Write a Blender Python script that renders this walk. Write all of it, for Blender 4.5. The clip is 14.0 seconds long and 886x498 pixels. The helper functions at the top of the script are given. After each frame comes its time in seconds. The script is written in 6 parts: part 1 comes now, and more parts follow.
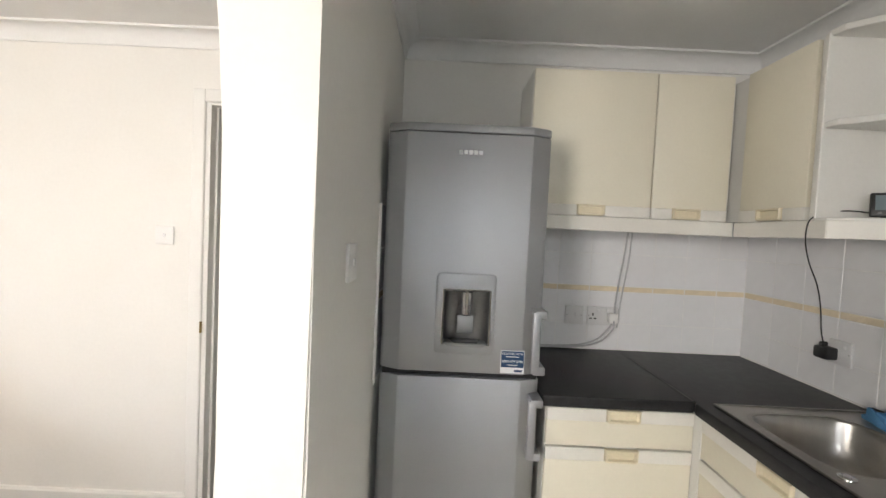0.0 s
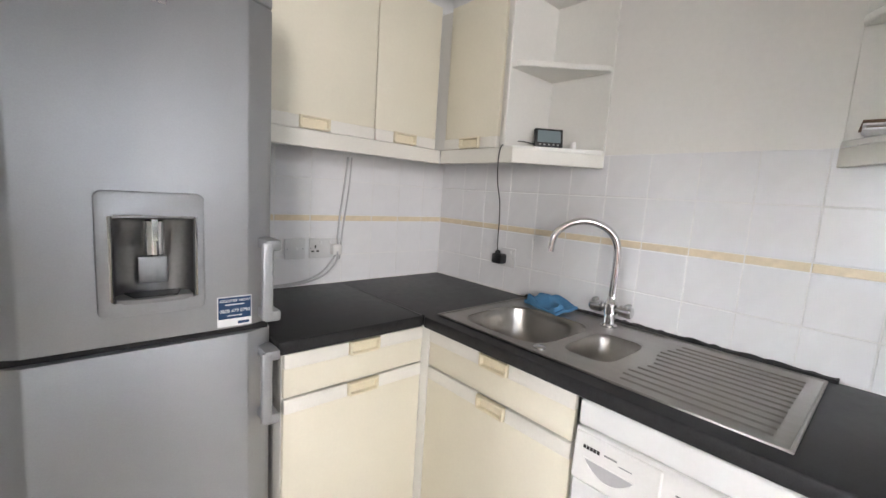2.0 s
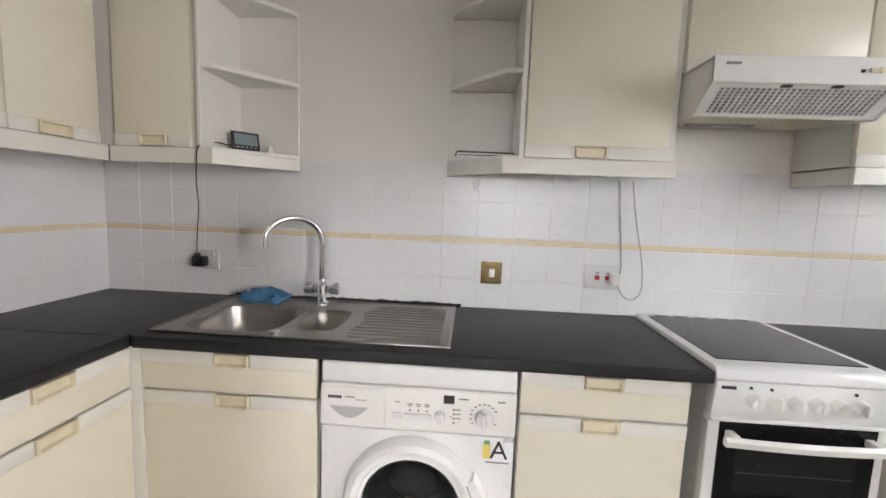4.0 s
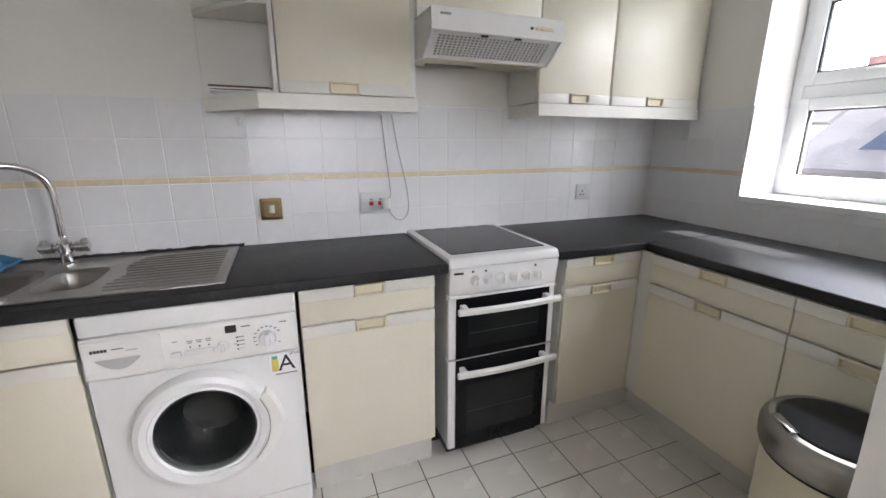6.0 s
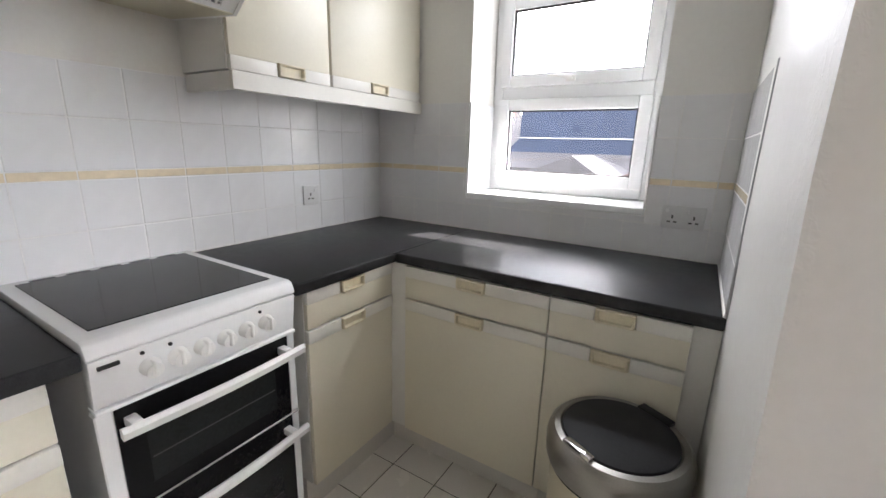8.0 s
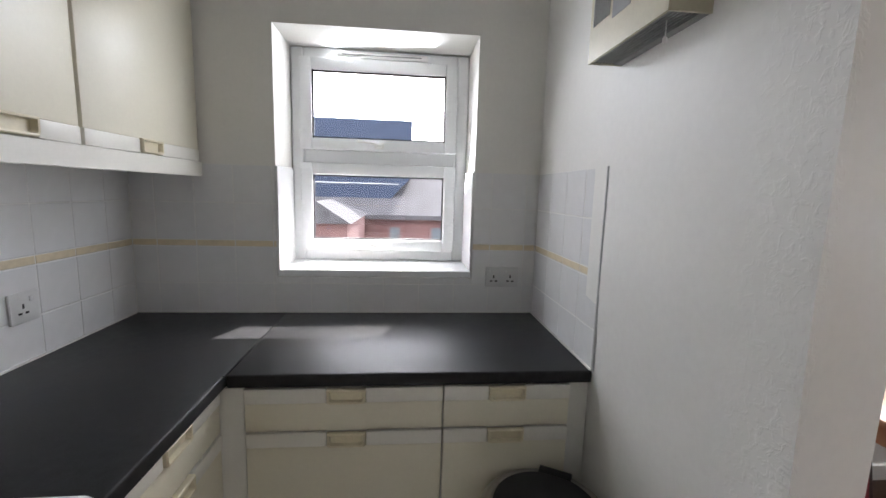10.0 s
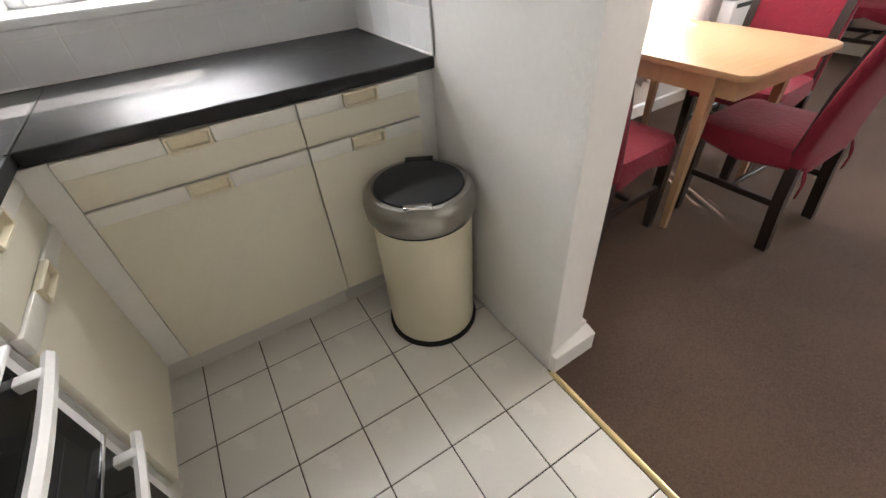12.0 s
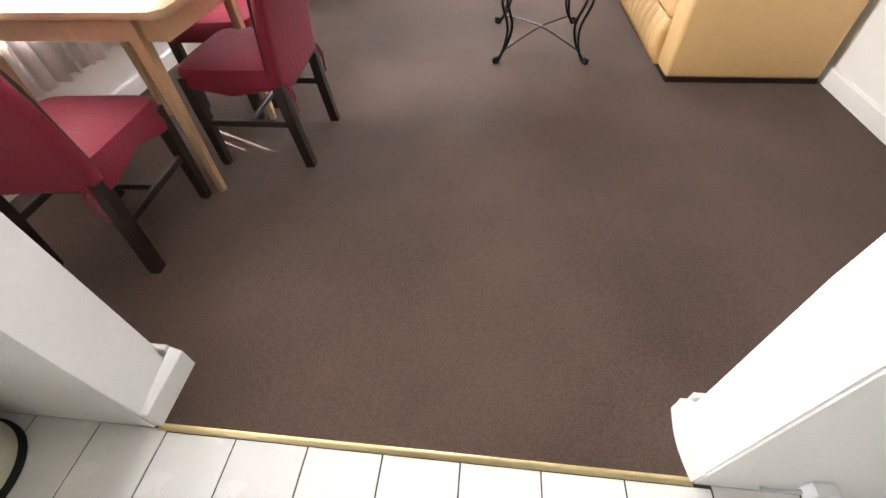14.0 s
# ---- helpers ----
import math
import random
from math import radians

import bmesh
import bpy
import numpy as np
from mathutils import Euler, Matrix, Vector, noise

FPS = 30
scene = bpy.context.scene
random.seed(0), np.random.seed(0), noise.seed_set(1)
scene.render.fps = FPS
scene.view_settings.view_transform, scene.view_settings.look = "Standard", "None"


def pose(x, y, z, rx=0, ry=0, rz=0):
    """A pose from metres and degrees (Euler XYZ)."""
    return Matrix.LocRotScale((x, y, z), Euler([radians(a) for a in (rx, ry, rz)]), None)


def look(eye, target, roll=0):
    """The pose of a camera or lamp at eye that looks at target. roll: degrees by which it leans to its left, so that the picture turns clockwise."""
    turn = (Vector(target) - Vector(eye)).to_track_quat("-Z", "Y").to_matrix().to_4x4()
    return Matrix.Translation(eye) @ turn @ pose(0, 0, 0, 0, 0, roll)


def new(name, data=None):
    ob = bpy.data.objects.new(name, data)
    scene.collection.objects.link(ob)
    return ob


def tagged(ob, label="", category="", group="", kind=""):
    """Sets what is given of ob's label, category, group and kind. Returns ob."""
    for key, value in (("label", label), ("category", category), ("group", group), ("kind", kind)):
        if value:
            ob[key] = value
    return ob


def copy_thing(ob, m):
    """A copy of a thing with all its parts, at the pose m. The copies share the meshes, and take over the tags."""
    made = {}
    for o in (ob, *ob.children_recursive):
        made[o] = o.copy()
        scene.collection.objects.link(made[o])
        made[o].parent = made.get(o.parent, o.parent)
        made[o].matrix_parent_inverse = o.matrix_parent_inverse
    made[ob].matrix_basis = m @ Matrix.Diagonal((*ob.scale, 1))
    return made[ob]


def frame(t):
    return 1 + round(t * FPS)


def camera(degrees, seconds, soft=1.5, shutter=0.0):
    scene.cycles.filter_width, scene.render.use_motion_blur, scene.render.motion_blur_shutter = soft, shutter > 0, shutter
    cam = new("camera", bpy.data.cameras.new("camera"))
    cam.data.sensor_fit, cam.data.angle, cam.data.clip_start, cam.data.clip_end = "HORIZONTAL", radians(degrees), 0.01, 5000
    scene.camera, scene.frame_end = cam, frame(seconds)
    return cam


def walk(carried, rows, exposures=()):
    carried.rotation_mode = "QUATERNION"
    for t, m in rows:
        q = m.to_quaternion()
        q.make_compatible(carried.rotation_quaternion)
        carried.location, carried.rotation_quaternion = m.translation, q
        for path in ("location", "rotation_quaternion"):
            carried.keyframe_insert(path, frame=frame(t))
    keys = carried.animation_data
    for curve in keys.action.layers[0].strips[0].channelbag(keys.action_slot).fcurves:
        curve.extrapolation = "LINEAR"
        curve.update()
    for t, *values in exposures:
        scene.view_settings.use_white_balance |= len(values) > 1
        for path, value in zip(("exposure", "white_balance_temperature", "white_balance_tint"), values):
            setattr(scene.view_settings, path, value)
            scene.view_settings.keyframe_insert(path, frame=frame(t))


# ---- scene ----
cam = camera(94.4, 14.0)
PATH = [
    (0, (-1.462, -1.97, 1.437), (-1.463, 0.028, 1.357), 2.7),
    (0.5, (-1.379, -1.864, 1.473), (-0.942, 0.087, 1.462), 3.3),
    (1, (-1.35, -1.748, 1.487), (-0.591, 0.102, 1.45), 3.4),
    (1.5, (-1.387, -1.687, 1.424), (-0.34, 0.01, 1.27), 3.7),
    (2, (-1.504, -1.7, 1.338), (-0.174, -0.229, 1.078), 3.7),
    (2.5, (-1.562, -1.693, 1.294), (0.04, -0.539, 0.976), 4.3),
    (3, (-1.58, -1.668, 1.311), (0.23, -0.871, 1.017), 4.0),
    (3.5, (-1.677, -1.659, 1.357), (0.262, -1.229, 1.122), 3.2),
    (6, (-1.985, -1.836, 1.355), (-0.177, -2.53, 0.853), -0.0),
    (6.5, (-1.964, -1.873, 1.298), (-0.292, -2.77, 0.666), -0.1),
    (7, (-1.902, -1.931, 1.259), (-0.406, -3.046, 0.54), 0.3),
    (7.5, (-1.733, -2.016, 1.282), (-0.445, -3.379, 0.589), 0.2),
    (8, (-1.572, -2.147, 1.32), (-0.556, -3.799, 0.832), 1.6),
    (8.5, (-1.457, -2.178, 1.411), (-0.815, -4.057, 1.166), 1.9),
    (11, (-0.975, -2.24, 1.443), (-1.526, -4.11, 0.998), -0.8),
    (11.5, (-0.971, -2.21, 1.343), (-1.659, -3.877, 0.48), -2.7),
    (12, (-0.998, -2.162, 1.254), (-1.744, -3.521, -0.01), -4.6),
    (12.5, (-1.059, -2.089, 1.163), (-1.894, -3.105, -0.344), -6.2),
    (13, (-1.146, -2.01, 1.138), (-2.12, -2.689, -0.471), -6.0),
    (13.5, (-1.252, -1.922, 1.136), (-2.38, -2.329, -0.465), -4.4),
    (14, (-1.377, -1.837, 1.163), (-2.703, -2.032, -0.322), -3.1),
]
walk(cam, [(t, look(eye, target, roll)) for t, eye, target, roll in PATH],
     exposures=[(0.0, 2.45, 6600, 10), (0.5, 2.85, 6500, 11), (1.0, 2.95, 6300, 12), (1.5, 2.85, 6200, 13), (2.0, 2.75, 6350, 13), (3.5, 2.5, 6550, 13), (6.0, 2.15, 6250, 14), (7.5, 2.4, 6250, 14),
                (8.5, 1.95, 6500, 13), (11.0, 1.7, 6150, 13), (11.5, 2.05, 6500, 13), (12.0, 2.55, 6650, 13), (12.5, 3.0, 6600, 13), (14.0, 3.1, 6200, 12)])

# ---- light ----
SUN_FROM = Vector((-0.285, -0.62, 0.593)).normalized()
world = bpy.data.worlds.new("sky")
scene.world = world
world.use_nodes = True
wn = world.node_tree.nodes
sky = wn.new("ShaderNodeTexSky")
sky.sky_type, sky.sun_disc = "NISHITA", False
sky.sun_elevation = math.asin(SUN_FROM.z)
sky.sun_rotation = math.atan2(SUN_FROM.x, SUN_FROM.y)
wn["Background"].inputs["Strength"].default_value = 0.15
# broken white cloud over the blue
sky_at, cloud, ramp, cover = wn.new("ShaderNodeTexCoord"), wn.new("ShaderNodeTexNoise"), wn.new("ShaderNodeMapRange"), wn.new("ShaderNodeMix")
cloud.inputs["Scale"].default_value, cloud.inputs["Detail"].default_value = 2.6, 6
ramp.inputs["From Min"].default_value, ramp.inputs["From Max"].default_value = 0.38, 0.58
cover.data_type = "RGBA"
cover.inputs[7].default_value = (40.0, 40.4, 41.6, 1)
wl = world.node_tree.links
wl.new(sky_at.outputs["Generated"], cloud.inputs["Vector"])
wl.new(cloud.outputs["Fac"], ramp.inputs["Value"])
wl.new(ramp.outputs[0], cover.inputs[0])
wl.new(sky.outputs[0], cover.inputs[6])
wl.new(cover.outputs[2], wn["Background"].inputs["Color"])

sun_data = bpy.data.lights.new("sun", "SUN")
sun_data.energy, sun_data.angle, sun_data.color = 5.0, radians(0.5), (1.0, 0.95, 0.88)
sun = new("sun", sun_data)
sun.matrix_world = look(SUN_FROM * 30, (0, 0, 0))


def window_light(name, at, towards, w, h, watts, colour):
    """Daylight at a window opening."""
    data = bpy.data.lights.new(name, "AREA")
    data.shape, data.size, data.size_y, data.energy, data.color = "RECTANGLE", w, h, watts, colour
    data.spread = radians(150)
    new(name, data).matrix_world = look(at, towards)


window_light("kitchen_window_light", (-0.985, -4.20, 2.058), (-0.6, -1.6, 0.7), 0.50, 0.06, 1.3, (0.92, 0.96, 1.0))
window_light("kitchen_jamb_light", (-1.380, -4.15, 1.60), (-0.2, -1.9, 0.9), 0.03, 0.80, 0.9, (0.92, 0.96, 1.0))
window_light("living_window_light", (-3.16, -3.845, 1.55), (-3.0, 0, 1.5), 0.90, 1.0, 10.5, (1.0, 0.96, 0.90))


# ---- materials ----
def material(name, colour, rough=0.5, metal=0.0, vary=0.06, scale=6.0, fine=120.0, bump=0.0, bump_scale=200.0,
             coat=0.0, per_piece=0.0, stretch=(1, 1, 1), sheen=0.0, spec=0.5):
    m = bpy.data.materials.new(name)
    m.use_nodes = True
    n, l = m.node_tree.nodes, m.node_tree.links
    b = n["Principled BSDF"]
    b.inputs["Roughness"].default_value = rough
    b.inputs["Metallic"].default_value = metal
    b.inputs["Coat Weight"].default_value = coat
    b.inputs["Sheen Weight"].default_value = sheen
    b.inputs["Specular IOR Level"].default_value = spec
    tc, mp = n.new("ShaderNodeTexCoord"), n.new("ShaderNodeMapping")
    mp.inputs["Scale"].default_value = stretch
    l.new(tc.outputs["Object"], mp.inputs["Vector"])
    big, small = n.new("ShaderNodeTexNoise"), n.new("ShaderNodeTexNoise")
    big.inputs["Scale"].default_value, big.inputs["Detail"].default_value = scale, 4
    small.inputs["Scale"].default_value, small.inputs["Detail"].default_value = fine, 3
    for t in (big, small):
        l.new(mp.outputs[0], t.inputs["Vector"])
    add = n.new("ShaderNodeMath")
    add.operation = "ADD"
    l.new(big.outputs["Fac"], add.inputs[0])
    l.new(small.outputs["Fac"], add.inputs[1])
    last = add.outputs[0]
    if per_piece:
        info, mul, plus = n.new("ShaderNodeObjectInfo"), n.new("ShaderNodeMath"), n.new("ShaderNodeMath")
        mul.operation, mul.inputs[1].default_value = "MULTIPLY", per_piece
        plus.operation = "ADD"
        l.new(info.outputs["Random"], mul.inputs[0])
        l.new(last, plus.inputs[0])
        l.new(mul.outputs[0], plus.inputs[1])
        last = plus.outputs[0]
    rng = n.new("ShaderNodeMapRange")
    rng.inputs["From Min"].default_value, rng.inputs["From Max"].default_value = 0.6, 1.4 + per_piece
    l.new(last, rng.inputs["Value"])
    mix = n.new("ShaderNodeMix")
    mix.data_type = "RGBA"
    c = Vector(colour)
    mix.inputs[6].default_value = (*(c * (1 - vary)), 1)
    mix.inputs[7].default_value = (*[min(1, v * (1 + vary)) for v in c], 1)
    l.new(rng.outputs[0], mix.inputs[0])
    l.new(mix.outputs[2], b.inputs["Base Color"])
    rr = n.new("ShaderNodeMapRange")
    rr.inputs["To Min"].default_value, rr.inputs["To Max"].default_value = rough * 0.85, min(1, rough * 1.18)
    l.new(big.outputs["Fac"], rr.inputs["Value"])
    l.new(rr.outputs[0], b.inputs["Roughness"])
    if bump:
        bn, bp = n.new("ShaderNodeTexNoise"), n.new("ShaderNodeBump")
        bn.inputs["Scale"].default_value, bn.inputs["Detail"].default_value = bump_scale, 4
        bp.inputs["Strength"].default_value, bp.inputs["Distance"].default_value = bump, 0.01
        l.new(mp.outputs[0], bn.inputs["Vector"])
        l.new(bn.outputs["Fac"], bp.inputs["Height"])
        l.new(bp.outputs[0], b.inputs["Normal"])
    return m


def glass(name, colour=(1, 1, 1), rough=0.0):
    m = bpy.data.materials.new(name)
    m.use_nodes = True
    b = m.node_tree.nodes["Principled BSDF"]
    b.inputs["Base Color"].default_value = (*colour, 1)
    b.inputs["Transmission Weight"].default_value = 1
    b.inputs["Roughness"].default_value = rough
    b.inputs["IOR"].default_value = 1.45
    return m


WALL = material("wall_paint", (0.80, 0.785, 0.75), 0.6, vary=0.025, scale=2.5, fine=60, bump=0.04, bump_scale=70)
CEIL = material("ceiling_paint", (0.80, 0.80, 0.79), 0.8, vary=0.03, bump=0.1, bump_scale=120)
TRIM = material("trim_gloss_white", (0.80, 0.79, 0.76), 0.3, vary=0.03, scale=4)
TILE = material("wall_tile_glaze", (0.80, 0.80, 0.81), 0.24, vary=0.03, scale=5, fine=30, bump=0.06, bump_scale=9, per_piece=0.3)
BAND = material("border_tile_peach", (0.77, 0.67, 0.50), 0.25, vary=0.12, scale=20, fine=60, per_piece=0.3)
GROUT_W = material("wall_grout", (0.79, 0.785, 0.775), 0.8, vary=0.08, scale=20)
FTILE = material("floor_tile_glaze", (0.80, 0.775, 0.73), 0.26, vary=0.05, scale=7, fine=160, bump=0.05, bump_scale=40, per_piece=0.35)
GROUT_F = material("floor_grout_dark", (0.055, 0.042, 0.032), 0.9, vary=0.3, scale=12)
WORKTOP = material("black_laminate", (0.022, 0.022, 0.024), 0.44, spec=0.28, vary=0.4, scale=40, fine=500, bump=0.03, bump_scale=300)
CREAM = material("cream_melamine", (0.77, 0.73, 0.605), 0.38, vary=0.025, scale=3, fine=90, bump=0.02, bump_scale=150)
RAIL = material("pale_cream_rail", (0.78, 0.76, 0.70), 0.35, vary=0.03, scale=6)
HANDLE = material("ivory_plastic", (0.74, 0.67, 0.50), 0.4, vary=0.06, scale=30)
CARCASS = material("white_melamine", (0.78, 0.77, 0.73), 0.4, vary=0.03, scale=5)
PLINTH = material("pale_plinth", (0.66, 0.64, 0.60), 0.5, vary=0.06, scale=9)
SILVER = material("silver_lacquer", (0.40, 0.41, 0.43), 0.48, metal=0.82, vary=0.05, scale=2, fine=300, bump=0.01, bump_scale=400)
SILVER_D = material("grey_plastic", (0.30, 0.305, 0.31), 0.4, metal=0.3, vary=0.05, scale=9)
STEEL = material("brushed_steel", (0.36, 0.345, 0.325), 0.30, metal=1.0, vary=0.10, scale=8, fine=220, bump=0.04, bump_scale=160, stretch=(6, 1, 1))
BIN_STEEL = material("brushed_steel_rim", (0.34, 0.325, 0.30), 0.32, metal=1.0, vary=0.12, scale=8, fine=200, stretch=(1, 1, 8))
CHROME = material("chrome", (0.72, 0.72, 0.73), 0.1, metal=1.0, vary=0.03)
WHITE = material("white_enamel", (0.80, 0.80, 0.80), 0.25, vary=0.02, scale=4)
WHITE_P = material("white_plastic", (0.80, 0.79, 0.77), 0.4, vary=0.03, scale=10)
# white plates greyed a little: the shading of their bevels as plain colour
PLATE = material("bevel_shaded_white", (0.66, 0.66, 0.66), 0.35, vary=0.05, scale=14)
FLEX = material("grey_white_flex", (0.46, 0.46, 0.47), 0.5, vary=0.06, scale=14)
OLD_P = material("cream_plastic", (0.62, 0.57, 0.43), 0.45, vary=0.05, scale=10)
BLACK_P = material("black_plastic", (0.012, 0.012, 0.013), 0.4, vary=0.2, scale=30)
DARK = material("dark_void", (0.006, 0.006, 0.007), 0.6, vary=0.2)
BGLASS = material("black_glass", (0.008, 0.008, 0.009), 0.08, vary=0.2, spec=0.2)
LIDGREY = material("dark_grey_lid", (0.030, 0.030, 0.033), 0.6, vary=0.12, scale=20, spec=0.3)
GREYP = material("mid_grey_plastic", (0.30, 0.30, 0.29), 0.5, vary=0.08)
RUBBER = material("black_rubber", (0.01, 0.01, 0.01), 0.7, vary=0.2)
BRASS = material("aged_brass", (0.24, 0.17, 0.065), 0.36, metal=1.0, vary=0.2, scale=30)
BRASS_STRIP = material("brass_threshold", (0.66, 0.52, 0.28), 0.34, metal=0.9, vary=0.15, scale=12, stretch=(1, 0.2, 1))
CARPET = material("brown_carpet", (0.082, 0.053, 0.039), 0.95, vary=0.45, scale=1.4, fine=170, bump=0.45, bump_scale=260, sheen=0.04, spec=0.2)
REDCLOTH = material("wine_red_cloth", (0.17, 0.010, 0.024), 0.85, vary=0.2, scale=9, fine=300, bump=0.4, bump_scale=60, sheen=0.04, spec=0.3)
DARKWOOD = material("dark_stained_wood", (0.018, 0.010, 0.008), 0.35, vary=0.3, scale=6, stretch=(8, 8, 1))
OAK = material("light_oak", (0.42, 0.265, 0.145), 0.3, vary=0.16, scale=5, fine=70, bump=0.03, bump_scale=90, stretch=(1, 9, 1))
SOFA = material("tan_leather", (0.62, 0.40, 0.17), 0.5, vary=0.06, scale=3, fine=90, bump=0.06, bump_scale=120)
IRON = material("black_wrought_iron", (0.012, 0.011, 0.011), 0.35, metal=0.7, vary=0.2)
UPVC = material("white_upvc", (0.84, 0.85, 0.86), 0.28, vary=0.02, scale=4)
OVENGLASS = material("oven_window_glass", (0.016, 0.017, 0.018), 0.12, vary=0.3, spec=0.35)
RECESS = material("grey_metal_recess", (0.24, 0.24, 0.245), 0.30, metal=0.85, vary=0.1)
GASKET = material("black_gasket", (0.02, 0.02, 0.022), 0.6)
GLASS = glass("window_glass")
DRUM = material("steel_drum", (0.42, 0.44, 0.45), 0.35, metal=0.8, vary=0.2, scale=12)
PORTGLASS = glass("porthole_glass", (0.70, 0.75, 0.76))
TOPGLASS = glass("table_glass", (0.85, 0.9, 0.9))
BLUE = material("blue_cloth", (0.075, 0.23, 0.42), 0.9, vary=0.15, scale=20, fine=300, bump=0.5, bump_scale=260)
NAVY = material("navy_print", (0.012, 0.05, 0.13), 0.4)
PAPER = material("white_print", (0.82, 0.83, 0.85), 0.45, vary=0.02)
PRINT = material("grey_print", (0.28, 0.28, 0.28), 0.5)
BLACKPRINT = material("black_print", (0.01, 0.01, 0.01), 0.5)
BROWNPAPER = material("brown_card", (0.17, 0.10, 0.06), 0.7, vary=0.2, scale=15)
YELLOWP = material("yellow_print", (0.75, 0.62, 0.14), 0.5)
GREENP = material("green_print", (0.18, 0.40, 0.20), 0.5)
REDP = material("red_switch", (0.45, 0.02, 0.03), 0.35)
SCREEN = material("grey_screen", (0.22, 0.27, 0.29), 0.15, vary=0.05)
BRICK = material("outside_brick", (0.082, 0.039, 0.036), 0.85, vary=0.18, scale=3, fine=25)
SLATE = material("outside_slate_blue", (0.020, 0.026, 0.042), 0.8, vary=0.15, scale=1.2, fine=12, spec=0.12)
ROOFGREY = material("outside_roof_grey", (0.042, 0.040, 0.042), 0.85, vary=0.5, scale=2.0, fine=9, spec=0.15)
RENDERW = material("outside_white_render", (0.78, 0.77, 0.74), 0.8, vary=0.05)
OUTGLASS = material("outside_window", (0.05, 0.06, 0.07), 0.1)
GROUND = material("outside_ground", (0.16, 0.16, 0.14), 0.9, vary=0.3, scale=0.3, fine=3)
LEAF = material("leaves", (0.05, 0.10, 0.03), 0.7, vary=0.4, scale=3, fine=9)
# beige-brown hall darkened in the colour itself, for the shade in there
HALL = material("shaded_hall_paint", (0.085, 0.058, 0.038), 0.7, vary=0.05)


def trowelled(m):
    """Lumpy trowel marks over the end of the partition, fading into smooth plaster."""
    n, l = m.node_tree.nodes, m.node_tree.links
    tc, sep, fade, lumps, step, both, bp = (n.new("ShaderNodeTexCoord"), n.new("ShaderNodeSeparateXYZ"), n.new("ShaderNodeMapRange"), n.new("ShaderNodeTexNoise"),
                                            n.new("ShaderNodeMapRange"), n.new("ShaderNodeMath"), n.new("ShaderNodeBump"))
    l.new(tc.outputs["Object"], sep.inputs[0])
    l.new(sep.outputs["Y"], fade.inputs["Value"])
    fade.inputs["From Min"].default_value, fade.inputs["From Max"].default_value = -2.90, -2.735
    l.new(tc.outputs["Object"], lumps.inputs["Vector"])
    lumps.inputs["Scale"].default_value, lumps.inputs["Detail"].default_value = 52, 2
    lumps.inputs["Distortion"].default_value = 1.2
    l.new(lumps.outputs["Fac"], step.inputs["Value"])
    step.inputs["From Min"].default_value, step.inputs["From Max"].default_value = 0.50, 0.66
    both.operation = "MULTIPLY"
    l.new(fade.outputs[0], both.inputs[0])
    l.new(step.outputs[0], both.inputs[1])
    face, clip = n.new("ShaderNodeMath"), n.new("ShaderNodeMath")
    face.operation, face.inputs[1].default_value = "GREATER_THAN", -1.690
    l.new(sep.outputs["X"], face.inputs[0])
    clip.operation = "MULTIPLY"
    l.new(both.outputs[0], clip.inputs[0])
    l.new(face.outputs[0], clip.inputs[1])
    l.new(clip.outputs[0], bp.inputs["Height"])
    bp.inputs["Strength"].default_value, bp.inputs["Distance"].default_value = 0.24, 0.003
    l.new(bp.outputs[0], n["Principled BSDF"].inputs["Normal"])
    return m


TROWELLED = trowelled(material("trowelled_plaster_paint", (0.80, 0.79, 0.765), 0.5, vary=0.03, scale=3, fine=50))


def translucent(name, colour, amount):
    m = material(name, colour, 0.9, vary=0.06, scale=5, fine=200)
    n, l = m.node_tree.nodes, m.node_tree.links
    b, out = n["Principled BSDF"], n["Material Output"]
    tr, mx = n.new("ShaderNodeBsdfTranslucent"), n.new("ShaderNodeMixShader")
    tr.inputs["Color"].default_value = (*colour, 1)
    mx.inputs[0].default_value = amount
    l.new(b.outputs[0], mx.inputs[1])
    l.new(tr.outputs[0], mx.inputs[2])
    l.new(mx.outputs[0], out.inputs["Surface"])
    return m


CURTAIN = translucent("pale_curtain", (0.74, 0.69, 0.67), 0.5)


# ---- mesh helpers ----
def box(x0, x1, y0, y1, z0, z1, bev=0.0, seg=1):
    bm = bmesh.new()
    bmesh.ops.create_cube(bm, size=1)
    for v in bm.verts:
        v.co = (x0 if v.co.x < 0 else x1, y0 if v.co.y < 0 else y1, z0 if v.co.z < 0 else z1)
    if bev:
        bmesh.ops.bevel(bm, geom=bm.edges[:], offset=bev, segments=seg, affect="EDGES", profile=0.5)
    return bm


def join(*bms):
    first = bms[0]
    for b in bms[1:]:
        me = bpy.data.meshes.new("join")
        b.to_mesh(me)
        first.from_mesh(me)
        bpy.data.meshes.remove(me)
        b.free()
    return first


